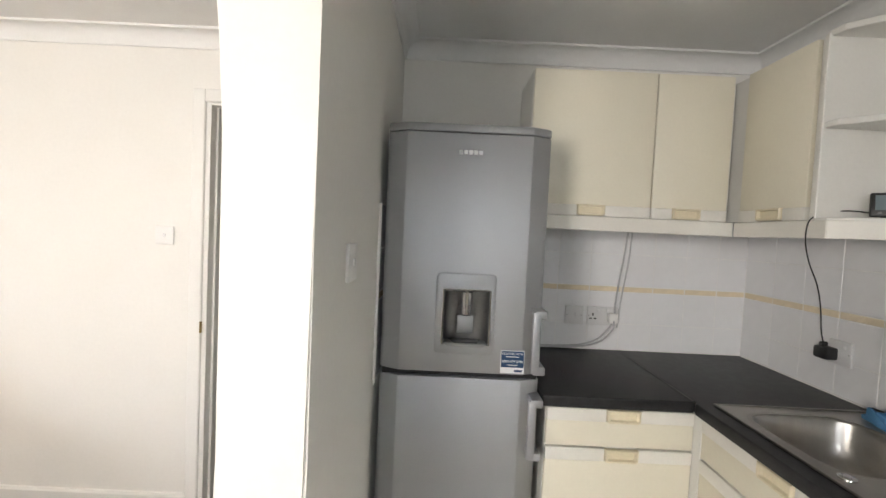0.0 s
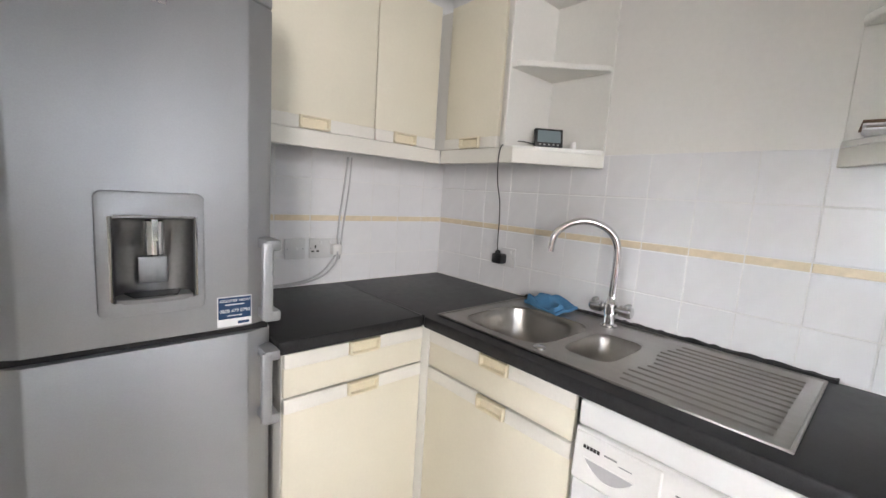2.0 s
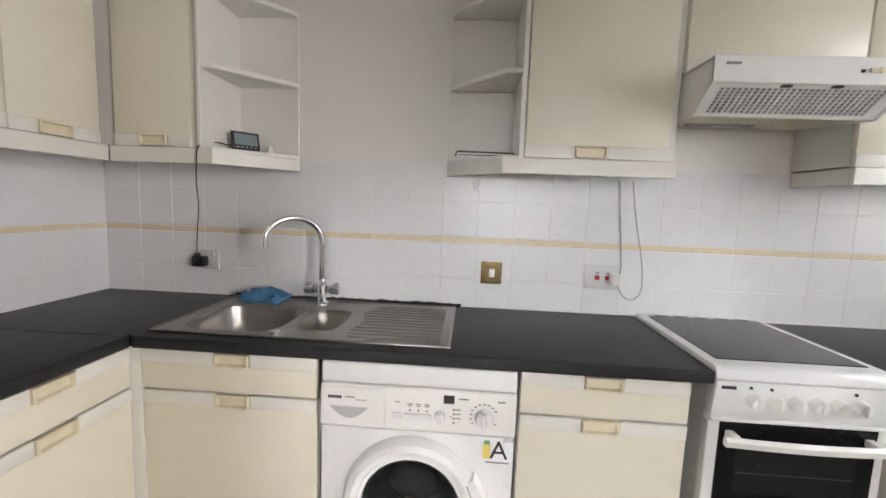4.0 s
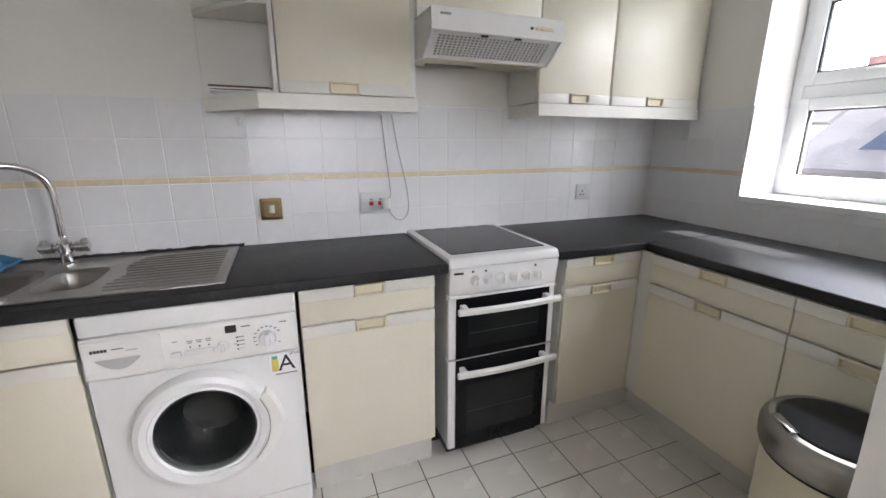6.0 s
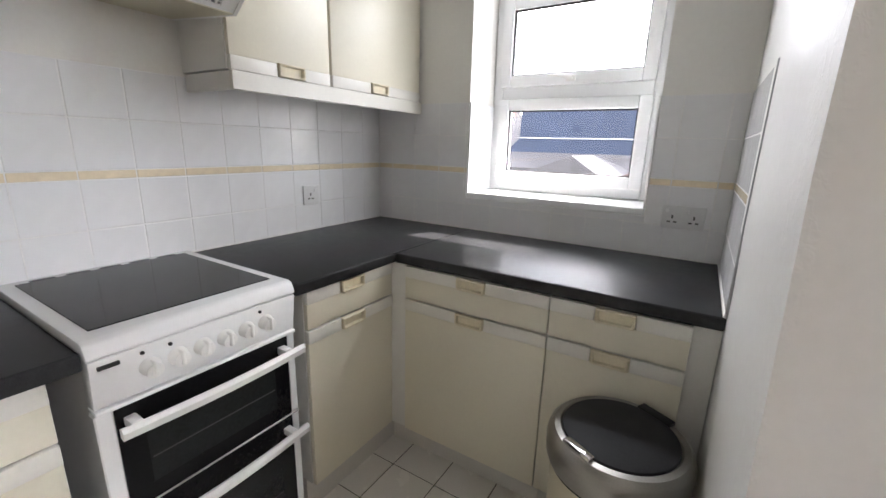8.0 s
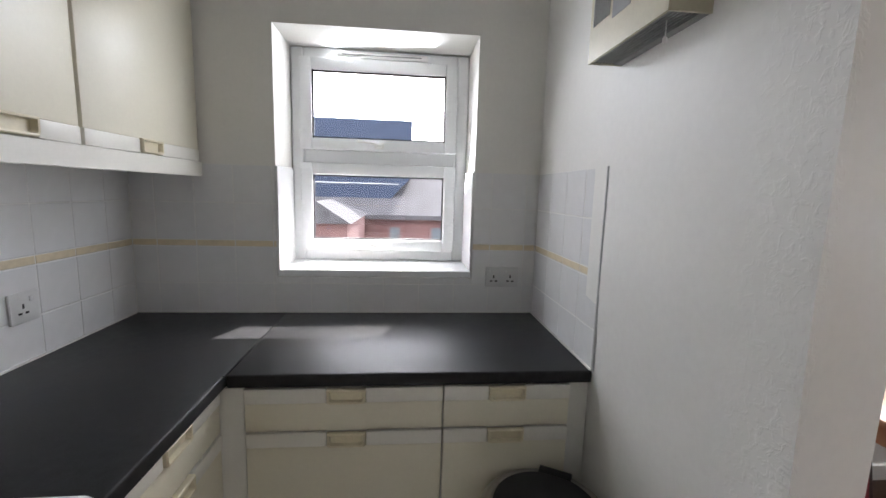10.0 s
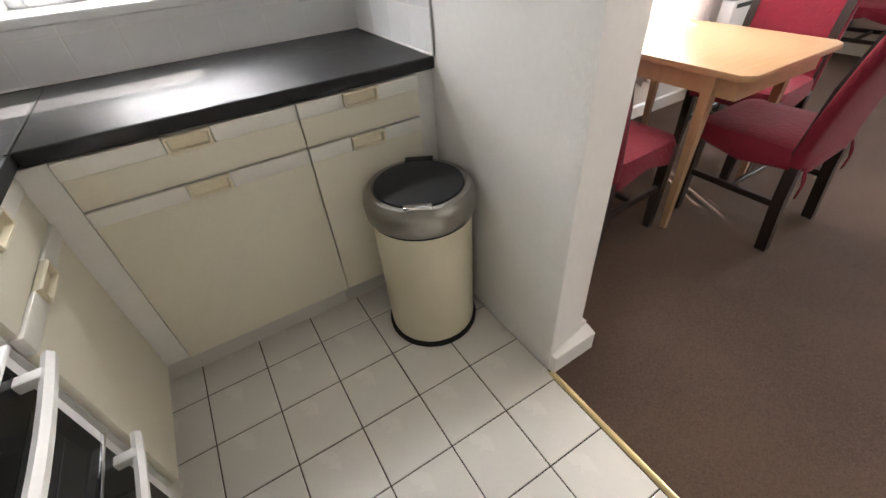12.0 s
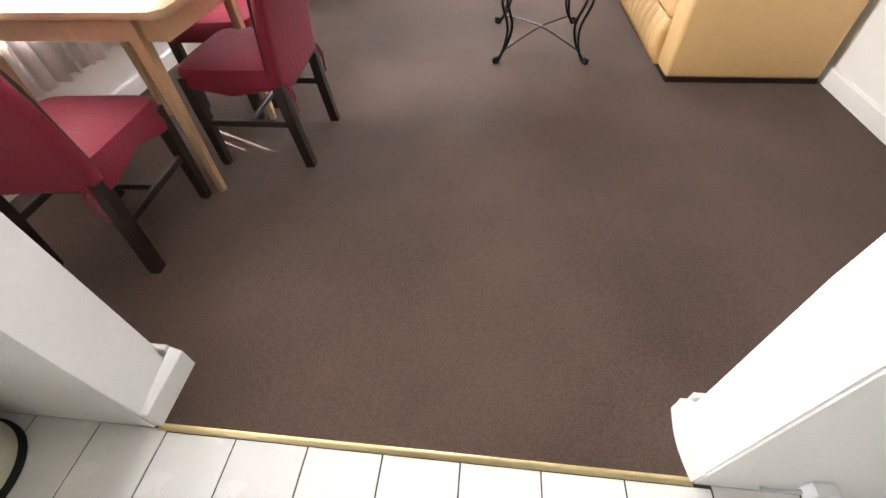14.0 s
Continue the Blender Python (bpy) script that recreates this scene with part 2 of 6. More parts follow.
def prism(points, axis, a, b, bev=0.0, seg=1):
    """A polygon drawn across an axis and drawn out along it from a to b."""
    bm = bmesh.new()

    def at(p, h):
        return {"x": (h, p[0], p[1]), "y": (p[0], h, p[1]), "z": (p[0], p[1], h)}[axis]
    low, high = [bm.verts.new(at(p, a)) for p in points], [bm.verts.new(at(p, b)) for p in points]
    n = len(points)
    bm.faces.new(low)
    bm.faces.new(high)
    for i in range(n):
        bm.faces.new((low[i], low[(i + 1) % n], high[(i + 1) % n], high[i]))
    bmesh.ops.recalc_face_normals(bm, faces=bm.faces)
    if bev:
        bmesh.ops.bevel(bm, geom=bm.edges[:], offset=bev, segments=seg, affect="EDGES", profile=0.5)
    return bm


def loft(rings, closed=True, caps=(True, True)):
    bm = bmesh.new()
    vs = [[bm.verts.new(p) for p in r] for r in rings]
    n = len(vs[0])
    for r0, r1 in zip(vs, vs[1:]):
        for i in range(n if closed else n - 1):
            bm.faces.new((r0[i], r0[(i + 1) % n], r1[(i + 1) % n], r1[i]))
    if caps[0]:
        bm.faces.new(vs[0])
    if caps[1]:
        bm.faces.new(vs[-1])
    return bm


def lathe(profile, m=None, seg=40, caps=(True, True)):
    rings = [[(r * math.cos(2 * math.pi * i / seg), r * math.sin(2 * math.pi * i / seg), z) for i in range(seg)] for r, z in profile]
    bm = loft(rings, True, caps)
    if m is not None:
        bmesh.ops.transform(bm, matrix=m, verts=bm.verts)
    return bm


def smooth_path(pts, steps=6):
    pts = [Vector(p) for p in pts]
    out = []
    for i in range(len(pts) - 1):
        p0, p1, p2, p3 = pts[max(i - 1, 0)], pts[i], pts[i + 1], pts[min(i + 2, len(pts) - 1)]
        for k in range(steps):
            t = k / steps
            out.append(0.5 * (2 * p1 + (p2 - p0) * t + (2 * p0 - 5 * p1 + 4 * p2 - p3) * t * t + (3 * p1 - p0 - 3 * p2 + p3) * t ** 3))
    return out + [pts[-1]]


def tube(pts, r, seg=8, steps=6):
    path = smooth_path(pts, steps)
    rings, side = [], None
    for i, p in enumerate(path):
        d = (path[min(i + 1, len(path) - 1)] - path[max(i - 1, 0)]).normalized()
        if side is None:
            side = d.orthogonal().normalized()
        side = (side - d * side.dot(d)).normalized()
        up = d.cross(side)
        rr = r[0] + (r[1] - r[0]) * i / (len(path) - 1) if isinstance(r, tuple) else r
        rings.append([p + (side * math.cos(2 * math.pi * k / seg) + up * math.sin(2 * math.pi * k / seg)) * rr for k in range(seg)])
    return loft(rings)


def oval(cx, cy, rx, ry, z, power=3.4, n=40):
    out = []
    for i in range(n):
        a = 2 * math.pi * i / n
        c, s = math.cos(a), math.sin(a)
        out.append((cx + rx * math.copysign(abs(c) ** (2 / power), c), cy + ry * math.copysign(abs(s) ** (2 / power), s), z))
    return out


def cut(target, *cutters):
    """The target less the cutters."""
    objs = []
    for b in (target, *cutters):
        bmesh.ops.recalc_face_normals(b, faces=b.faces)
        me = bpy.data.meshes.new("cut")
        b.to_mesh(me)
        b.free()
        objs.append(new("cut", me))
    for c in objs[1:]:
        mod = objs[0].modifiers.new("cut", "BOOLEAN")
        mod.operation, mod.object, mod.solver = "DIFFERENCE", c, "EXACT"
    bpy.context.view_layer.update()
    got = bpy.data.meshes.new_from_object(objs[0].evaluated_get(bpy.context.evaluated_depsgraph_get()))
    bm = bmesh.new()
    bm.from_mesh(got)
    for o in objs:
        me = o.data
        bpy.data.objects.remove(o)
        bpy.data.meshes.remove(me)
    bpy.data.meshes.remove(got)
    return bm


def letters(body, size, m):
    """Raised writing, read along x, in the pose m."""
    data = bpy.data.curves.new("writing", "FONT")
    data.body, data.size, data.extrude = body, size, 0.0004
    data.align_x, data.align_y = "CENTER", "CENTER"
    ob = new("writing", data)
    bpy.context.view_layer.update()
    got = bpy.data.meshes.new_from_object(ob.evaluated_get(bpy.context.evaluated_depsgraph_get()))
    bm = bmesh.new()
    bm.from_mesh(got)
    bmesh.ops.transform(bm, matrix=m, verts=bm.verts)
    bpy.data.objects.remove(ob)
    bpy.data.curves.remove(data)
    bpy.data.meshes.remove(got)
    return bm


ORIGIN = {}


def solid(name, bm, mat, at):
    bmesh.ops.recalc_face_normals(bm, faces=bm.faces)
    bmesh.ops.translate(bm, vec=-Vector(at), verts=bm.verts)
    for f in bm.faces:
        f.smooth = True
    for e in bm.edges:
        if len(e.link_faces) != 2 or e.calc_face_angle(0) > 0.6:
            e.smooth = False
    me = bpy.data.meshes.new(name)
    bm.to_mesh(me)
    bm.free()
    me.materials.append(mat)
    return new(name, me)


def thing(name, at, label, category, group="", kind=""):
    ob = new(name)
    ob.location = at
    ob.empty_display_size = 0.05
    ORIGIN[ob.name] = Vector(at)
    return tagged(ob, label, category, group, kind)


def part(name, bm, mat, parent, label=""):
    ob = solid(name, bm, mat, ORIGIN[parent.name])
    ob.parent = parent
    ORIGIN[ob.name] = ORIGIN[parent.name]
    return tagged(ob, label, kind="stuff" if name in ("print", "grille_mesh") else "")


def lone(name, bm, mat, at, label, category, group="", kind=""):
    ob = solid(name, bm, mat, at)
    ob.location = at
    ORIGIN[ob.name] = Vector(at)
    return tagged(ob, label, category, group, kind)


def structure(name, bm, mat, label, category):
    return lone(name, bm, mat, (0, 0, 0), label, category, kind="structure")


# ---- the rooms ----
KW, KS, TOP = -1.685, -3.985, 2.32      # kitchen west face, south face, ceiling
LW = -1.865                             # living room side of the partition
FAR = -6.3                              # living room west wall
OPEN_S, OPEN_N = -2.736, -1.255         # sides of the opening between the rooms

wall_north = structure("wall_north", join(
    box(FAR - 0.12, -2.60, 0, 0.12, -0.1, TOP), box(-1.86, 0.12, 0, 0.12, -0.1, TOP), box(-2.60, -1.86, 0, 0.12, 2.0, TOP)),
    WALL, "cream-white painted wall with a doorway", "wall")
wall_east = structure("wall_east", box(0, 0.12, KS, 0, -0.1, TOP), WALL, "white painted kitchen wall tiled above the worktop", "wall")
WX0, WX1, WZ0, WZ1 = -1.398, -0.572, 1.082, 2.078
LX0, LX1, LZ0, LZ1 = -4.15, -2.72, 0.60, 2.10
wall_south = structure("wall_south", join(
    box(WX1, 0.12, KS - 0.36, KS, -0.1, TOP), box(LX1, WX0, KS - 0.36, KS, -0.1, TOP), box(FAR - 0.12, LX0, KS - 0.36, KS, -0.1, TOP),
    box(WX0, WX1, KS - 0.36, KS, -0.1, WZ0), box(WX0, WX1, KS - 0.36, KS, WZ1, TOP),
    box(LX0, LX1, KS - 0.36, KS, -0.1, LZ0), box(LX0, LX1, KS - 0.36, KS, LZ1, TOP)),
    WALL, "white painted outside wall with window openings", "wall")
# the opening in this wall is unseen, added to send daylight through to the kitchen
wall_west = structure("wall_west", join(
    box(FAR - 0.12, FAR, KS, -2.9, -0.1, TOP), box(FAR - 0.12, FAR, -1.5, 0, -0.1, TOP),
    box(FAR - 0.12, FAR, -2.9, -1.5, -0.1, 0.95), box(FAR - 0.12, FAR, -2.9, -1.5, 2.05, TOP)),
    WALL, "white painted living room wall with an added window opening", "wall")


def pier(back, levels, skew, living=LW, living_round=0.006, bulge=0.0):
    """One side of the opening: its end face leans a little with the old plaster."""
    rings = []
    for z, y in levels:
        lx, kx = living - 0.09 * max(0, (z - 1.45) / 0.87) ** 2, KW + bulge * min(1, max(0, (z - 0.8) / 0.5))
        rings.append([(lx, back, z), (KW, back, z), (kx, y, z), (lx, y + skew, z)])
    bm = loft(rings)
    for kitchen, offset, seg in ((True, 0.006, 2), (False, living_round, 5)):
        edge = [e for e in bm.edges if abs(e.verts[0].co.z - e.verts[1].co.z) > 0.05 and abs(e.verts[0].co.y - back) > 0.2 and abs(e.verts[0].co.x - e.verts[1].co.x) < 0.05
                and ((e.verts[0].co.x > KW - 0.01) if kitchen else (e.verts[0].co.x < living + 0.002))]
        bmesh.ops.bevel(bm, geom=edge, offset=offset, segments=seg, affect="EDGES")
    return bm


partition = structure("wall_partition_south", join(pier(KS, ((-0.1, -2.722), (0.4, -2.725), (0.8, -2.726), (1.0, -2.726), (1.3, -2.726), (1.6, -2.726), (1.75, -2.727), (1.9, -2.728), (2.05, -2.729), (2.2, -2.730), (TOP, -2.730)),
                                                         -0.032, -1.876, 0.030, 0.014), box(LW, KW, OPEN_S + 0.03, OPEN_N - 0.04, 2.06, TOP)),
                      TROWELLED, "white uneven plastered partition beside a wide opening", "wall")
partition_n = structure("wall_partition_north", pier(0, ((-0.1, -1.292), (0.6, -1.292), (1.0, -1.264), (1.6, -1.264), (1.75, -1.264), (1.9, -1.263), (2.05, -1.263), (2.2, -1.262), (TOP, -1.262)), 0.030),
                        WALL, "white painted partition with a light switch", "wall")
ceiling = structure("ceiling", box(FAR - 0.12, 0.12, KS - 0.36, 0.12, TOP, TOP + 0.1), CEIL, "plain white painted ceiling", "ceiling")
floor = structure("floor", box(KW - 0.008, 0, KS, 0, -0.10, -0.003), GROUT_F, "white square floor tiles with dark joints", "floor")
carpet = structure("carpet_floor", join(box(FAR, LW, KS, 0, -0.1, 0.004), box(LW, KW - 0.011, -2.755, -1.29, -0.1, 0.004)),
                   CARPET, "dark brown short-pile carpet", "carpet")


def cove(axis, wall, sign, a, b, name="cornice"):
    """A cove along a wall: sign is the side of the room."""
    drop, out = 0.075, 0.075
    pts = [(wall, TOP - drop), (wall + sign * 0.010, TOP - drop), (wall + sign * 0.012, TOP - drop + 0.008)]
    for i in range(7):
        t = math.pi / 2 * i / 6
        pts.append((wall + sign * (0.012 + (out - 0.024) * (1 - math.cos(t))), TOP - drop + 0.008 + (drop - 0.018) * math.sin(t)))
    pts += [(wall + sign * out, TOP - 0.010), (wall + sign * out, TOP + 0.004), (wall, TOP + 0.004)]
    return prism(pts, axis, a, b)


cornice = thing("cornice", (-0.8, -2, TOP), "white plaster cove cornice round the room", "cornice", kind="structure")
part("cornice_north", cove("x", 0, -1, KW, 0), CEIL, cornice)
part("cornice_east", cove("y", 0, -1, KS, 0), CEIL, cornice)
part("cornice_south", cove("x", KS, 1, KW, 0), CEIL, cornice)
part("cornice_west", join(cove("y", KW, 1, KS, OPEN_S), cove("y", KW, 1, OPEN_N, 0)), CEIL, cornice)
part("cornice_living", join(cove("x", 0, -1, FAR, LW), cove("y", LW, -1, OPEN_N, 0)), CEIL, cornice)

# skirting boards of the living room and the two ends of the partition
skirting = thing("skirting_board", (-3, -1, 0), "white gloss painted skirting board", "skirting", kind="structure")
part("board", prism([(0, 0.004), (-0.018, 0.004), (-0.018, 0.085), (-0.010, 0.095), (0, 0.095)], "x", FAR, -2.672), TRIM, skirting)
part("board", prism([(KS, 0.004), (KS + 0.018, 0.004), (KS + 0.018, 0.085), (KS + 0.010, 0.095), (KS, 0.095)], "x", FAR, LW), TRIM, skirting)
part("board", box(LW - 0.016, LW, OPEN_N - 0.016, -0.018, 0.004, 0.092, 0.003), TRIM, skirting)
part("board", box(-1.892, -1.874, KS + 0.018, -2.760, 0.004, 0.092, 0.003), TRIM, skirting)
part("end_board", prism([(-1.890, -2.758), (KW - 0.003, -2.726), (KW - 0.003, -2.7025), (LW - 0.014, -2.708)], "z", 0.004, 0.085, 0.002), TRIM, skirting)
loose = []
for i in range(9):
    x = LW - 0.006 + (KW + 0.004 - LW) * i / 8
    bow = 0.007 * math.sin(math.pi * i / 8)
    loose.append([(x, OPEN_N + 0.01, 0.004), (x, OPEN_N - 0.042 - bow * 1.6, 0.004), (x, OPEN_N - 0.040 - bow * 1.2, 0.040), (x, OPEN_N - 0.042 - bow * 0.6, 0.068), (x, OPEN_N + 0.01, 0.071)])
part("loose_end_board", loft(loose), TRIM, skirting, "white skirting end coming away from the wall")

# doorway in the north wall; the hall's dimness is put into its wall colour
door_1 = thing("door_1", (-2.25, 0, 0), "white gloss painted door frame, open on a dim hall", "door frame", kind="structure")
part("architrave", join(box(-2.672, -2.612, -0.018, 0, 0.004, 2.06, 0.004), box(-2.612, -1.867, -0.018, 0, 2.0, 2.06, 0.004)), TRIM, door_1)
part("jamb", join(box(-2.614, -2.590, -0.004, 0.122, 0.004, 2.012, 0.002), box(-2.590, -1.87, -0.004, 0.122, 1.988, 2.012, 0.002)), TRIM, door_1)
part("stop", box(-2.590, -2.578, 0.04, 0.075, 0.004, 1.988, 0.002), TRIM, door_1)
part("strike_plate", box(-2.6145, -2.606, -0.0215, -0.012, 0.90, 0.955, 0.001), BRASS, door_1, "dark brass strike plate")
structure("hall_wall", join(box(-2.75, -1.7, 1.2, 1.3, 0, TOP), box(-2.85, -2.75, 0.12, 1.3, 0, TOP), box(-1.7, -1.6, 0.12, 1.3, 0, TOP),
                            box(-2.75, -1.7, 0.12, 1.2, TOP, TOP + 0.1)), HALL, "brown hall walls with the shade put into their colour", "wall")
structure("hall_floor", box(-2.75, -1.7, 0, 1.2, -0.1, 0.003), CARPET, "dark brown hall carpet", "floor")

# brass threshold strip
bm = prism([(KW - 0.012, 0.0), (KW - 0.012, 0.0045), (KW - 0.009, 0.0060), (KW - 0.001, 0.0060), (KW + 0.007, 0.0008), (KW + 0.007, 0.0)], "y", -2.716, -1.292)
lone("threshold_strip", bm, BRASS_STRIP, (KW, -2, 0), "brass threshold strip between tiles and carpet", "threshold", kind="structure")


# ---- windows ----
def casement(name, x0, x1, z0, z1, yc, sashes, label):
    """An upvc window: outer frame, and sashes as (x0, x1, z0, z1)."""
    w = thing(name, ((x0 + x1) / 2, yc, z0), label, "window", kind="structure")
    f = 0.055
    part("window_frame", join(box(x0, x0 + f, yc - 0.035, yc + 0.03, z0, z1, 0.006), box(x1 - f, x1, yc - 0.035, yc + 0.03, z0, z1, 0.006),
                              box(x0 + f, x1 - f, yc - 0.033, yc + 0.028, z0, z0 + f, 0.006), box(x0 + f, x1 - f, yc - 0.033, yc + 0.028, z1 - f, z1, 0.006)), UPVC, w)
    for a, b, c, d in sashes:
        s = 0.055
        sash = part("sash", join(box(a, a + s, yc - 0.02, yc + 0.045, c, d, 0.008, 2), box(b - s, b, yc - 0.02, yc + 0.045, c, d, 0.008, 2),
                                 box(a + s, b - s, yc - 0.018, yc + 0.043, c, c + s, 0.008, 2), box(a + s, b - s, yc - 0.018, yc + 0.043, d - s, d, 0.008, 2)), UPVC, w)
        g = 0.006
        part("gasket", join(box(a + s - 0.002, a + s + g, yc + 0.012, yc + 0.03, c + s, d - s), box(b - s - g, b - s + 0.002, yc + 0.012, yc + 0.03, c + s, d - s),
                            box(a + s, b - s, yc + 0.0125, yc + 0.0295, c + s - 0.002, c + s + g), box(a + s, b - s, yc + 0.0125, yc + 0.0295, d - s - g, d - s + 0.002)), GASKET, sash)
        pane = part("pane", box(a + s - 0.004, b - s + 0.004, yc + 0.018, yc + 0.022, c + s - 0.004, d - s + 0.004), GLASS, sash)
        pane.visible_shadow = False
        m = (a + b) / 2
        part("window_handle", join(box(m - 0.022, m + 0.022, yc + 0.043, yc + 0.055, c + 0.012, c + 0.040, 0.004, 2),
                                   box(m - 0.012, m + 0.012, yc + 0.052, yc + 0.080, c + 0.014, c + 0.036, 0.005, 2),
                                   tube([(m, yc + 0.076, c + 0.026), (m + 0.04, yc + 0.085, c + 0.036), (m + 0.10, yc + 0.088, c + 0.040)], (0.009, 0.006))), WHITE_P, sash)
    return w


window_1 = casement("window_1", WX0 + 0.002, WX1 - 0.002, WZ0 + 0.014, WZ1 - 0.002, -4.27,
                    [(-1.343, -0.613, 1.620, 2.032), (-1.343, -0.613, 1.145, 1.560)], "white plastic two-pane kitchen window with handles")
part("mullion", box(WX0 + 0.058, WX1 - 0.058, -4.303, -4.242, 1.560, 1.620, 0.004), UPVC, window_1)
part("window_sill", box(WX0 + 0.001, WX1 - 0.001, -4.30, KS + 0.006, WZ0 - 0.016, WZ0 + 0.014, 0.004), UPVC, window_1)
part("reveal", box(WX0, WX0 + 0.010, -4.238, KS + 0.006, WZ0 + 0.014, 1.527, 0.002), TILE, window_1)
part("reveal", box(WX1 - 0.010, WX1, -4.238, KS + 0.006, WZ0 + 0.014, 1.527, 0.002), TILE, window_1)
window_2 = casement("window_2", LX0, LX1, LZ0, LZ1, -4.24, [(LX0 + 0.055, -3.44, LZ0 + 0.05, LZ1 - 0.05), (-3.43, LX1 - 0.055, LZ0 + 0.05, LZ1 - 0.05)],
                    "unseen white plastic window added to let in daylight behind curtains")
part("window_sill", box(LX0, LX1, -4.20, KS + 0.03, LZ0 - 0.02, LZ0 + 0.012, 0.004), UPVC, window_2)
# frame for the added, unseen west opening
window_3 = thing("window_3", (FAR, -2.2, 0.95), "unseen white plastic window added to let in daylight", "window", kind="structure")
for y in (-2.90, -2.23, -1.56):
    part("post", box(FAR - 0.10, FAR - 0.04, y, y + 0.06, 0.95, 2.05, 0.005), UPVC, window_3)
for z in (0.95, 1.99):
    part("bar", box(FAR - 0.099, FAR - 0.041, -2.84, -1.56, z, z + 0.06, 0.005), UPVC, window_3)
# trickle vent along the head of the kitchen window
vent = part("trickle_vent", box(-1.20, -0.78, -4.241, -4.222, 2.034, 2.060, 0.006, 2), WHITE_P, window_1, "white trickle vent")
part("vent_slot", box(-1.17, -0.81, -4.2225, -4.2205, 2.044, 2.050), GREYP, vent)


# ---- fitted kitchen ----
def on(side, u0, u1, d0, d1, z0, z1, bev=0.0, seg=1):
    """A box along a kitchen wall: u along it, d out from it."""
    if side == "E":
        return box(-d1, -d0, u0, u1, z0, z1, bev, seg)
    if side == "N":
        return box(u0, u1, -d1, -d0, z0, z1, bev, seg)
    return box(u0, u1, KS + d0, KS + d1, z0, z1, bev, seg)


def cup_handle(side, u, d, z, w=0.112, h=0.044):
    """A moulded cup pull: a rounded frame round a scoop, deeper towards its lower lip."""
    def at(a, out, up):
        return {"E": (-out, a, up), "N": (a, -out, up), "S": (a, KS + out, up)}[side]
    def ring(hw, top, low, out, r):
        pts = [(-hw, top), (hw, top)]
        for k in range(5):
            t = math.pi / 2 * k / 4
            pts.append((hw - r + r * math.cos(t), low + r - r * math.sin(t)))
        for k in range(5):
            t = math.pi / 2 * k / 4
            pts.append((-hw + r - r * math.sin(t), low + r - r * math.cos(t)))
        return [at(u + p, d + out, z + q) for p, q in pts]
    hw, hh = w / 2, h / 2
    return loft([ring(hw, hh, -hh, 0.0, 0.010), ring(hw, hh, -hh, 0.014, 0.010), ring(hw - 0.003, hh - 0.003, -hh + 0.003, 0.0175, 0.009),
                 ring(hw - 0.007, hh - 0.006, -hh + 0.007, 0.0165, 0.008), ring(hw - 0.010, hh - 0.008, -hh + 0.009, 0.003, 0.007)])


def front_panel(name, unit, side, u0, u1, d, z0, z1, rail_at, handle_u):
    """A door or drawer front: a slab, a pale rail along one edge and a cup pull in it."""
    rail = 0.044
    if rail_at == "top":
        slab, strip, hz = (z0, z1 - rail), (z1 - rail, z1), z1 - rail / 2 - 0.002
    else:
        slab, strip, hz = (z0 + rail, z1), (z0, z0 + rail), z0 + rail / 2 + 0.002
    panel = part(name, on(side, u0, u1, d, d + 0.018, slab[0], slab[1], 0.003, 2), CREAM, unit)
    gap = 0.058
    if handle_u:
        rail_bm = join(on(side, u0, handle_u - gap, d, d + 0.0215, strip[0], strip[1], 0.003, 2), on(side, handle_u + gap, u1, d, d + 0.0215, strip[0], strip[1], 0.003, 2),
                       on(side, handle_u - gap, handle_u + gap, d, d + 0.002, strip[0] + 0.001, strip[1] - 0.001))
    else:
        rail_bm = on(side, u0, u1, d, d + 0.0215, strip[0], strip[1], 0.003, 2)
    part("rail", rail_bm, RAIL, panel, "paler cream edge rail")
    if handle_u:
        part("handle", cup_handle(side, handle_u, d + 0.012, hz), HANDLE, panel, "ivory plastic cup handle")
    return panel


def base_unit(side, u0, u1, depth, handle_u, label, plinth=0.055, fill0=0.0, fill1=0.0, top=0.868):
    """A cupboard unit under the worktop: body, drawer front, door and plinth."""
    m = (u0 + u1) / 2
    at = {"E": (-depth / 2, m, 0), "N": (m, -depth / 2, 0), "S": (m, KS + depth / 2, 0)}[side]
    unit = thing("base_unit", at, label, "kitchen cabinet", "base units")
    part("body", on(side, u0 - fill0, u1 + fill1, 0.02, depth - 0.021, 0.140, top), CARCASS, unit)
    part("plinth", on(side, u0 - fill0, u1 + fill1, 0.02, depth - plinth, 0.0, 0.140), PLINTH, unit)
    front_panel("drawer_front", unit, side, u0 + 0.0008, u1 - 0.0008, depth - 0.020, 0.735, 0.866, "top", handle_u)
    front_panel("door", unit, side, u0 + 0.0008, u1 - 0.0008, depth - 0.020, 0.142, 0.730, "top", handle_u)
    return unit


base_unit("N", -1.085, -0.585, 0.605, -0.825, "cream drawer and cupboard unit beside the fridge")
base_unit("E", -1.218, -0.642, 0.585, -0.943, "cream cupboard unit under the sink", top=0.735)
base_unit("E", -2.340, -1.846, 0.585, -2.090, "cream drawer and cupboard unit beside the washing machine")
base_unit("E", -3.372, -2.948, 0.585, -3.150, "cream drawer and cupboard unit beside the cooker", fill0=0.080)
base_unit("S", -1.224, -0.652, 0.620, -0.940, "wide cream drawer and cupboard unit under the window", plinth=0.085, fill1=0.125)
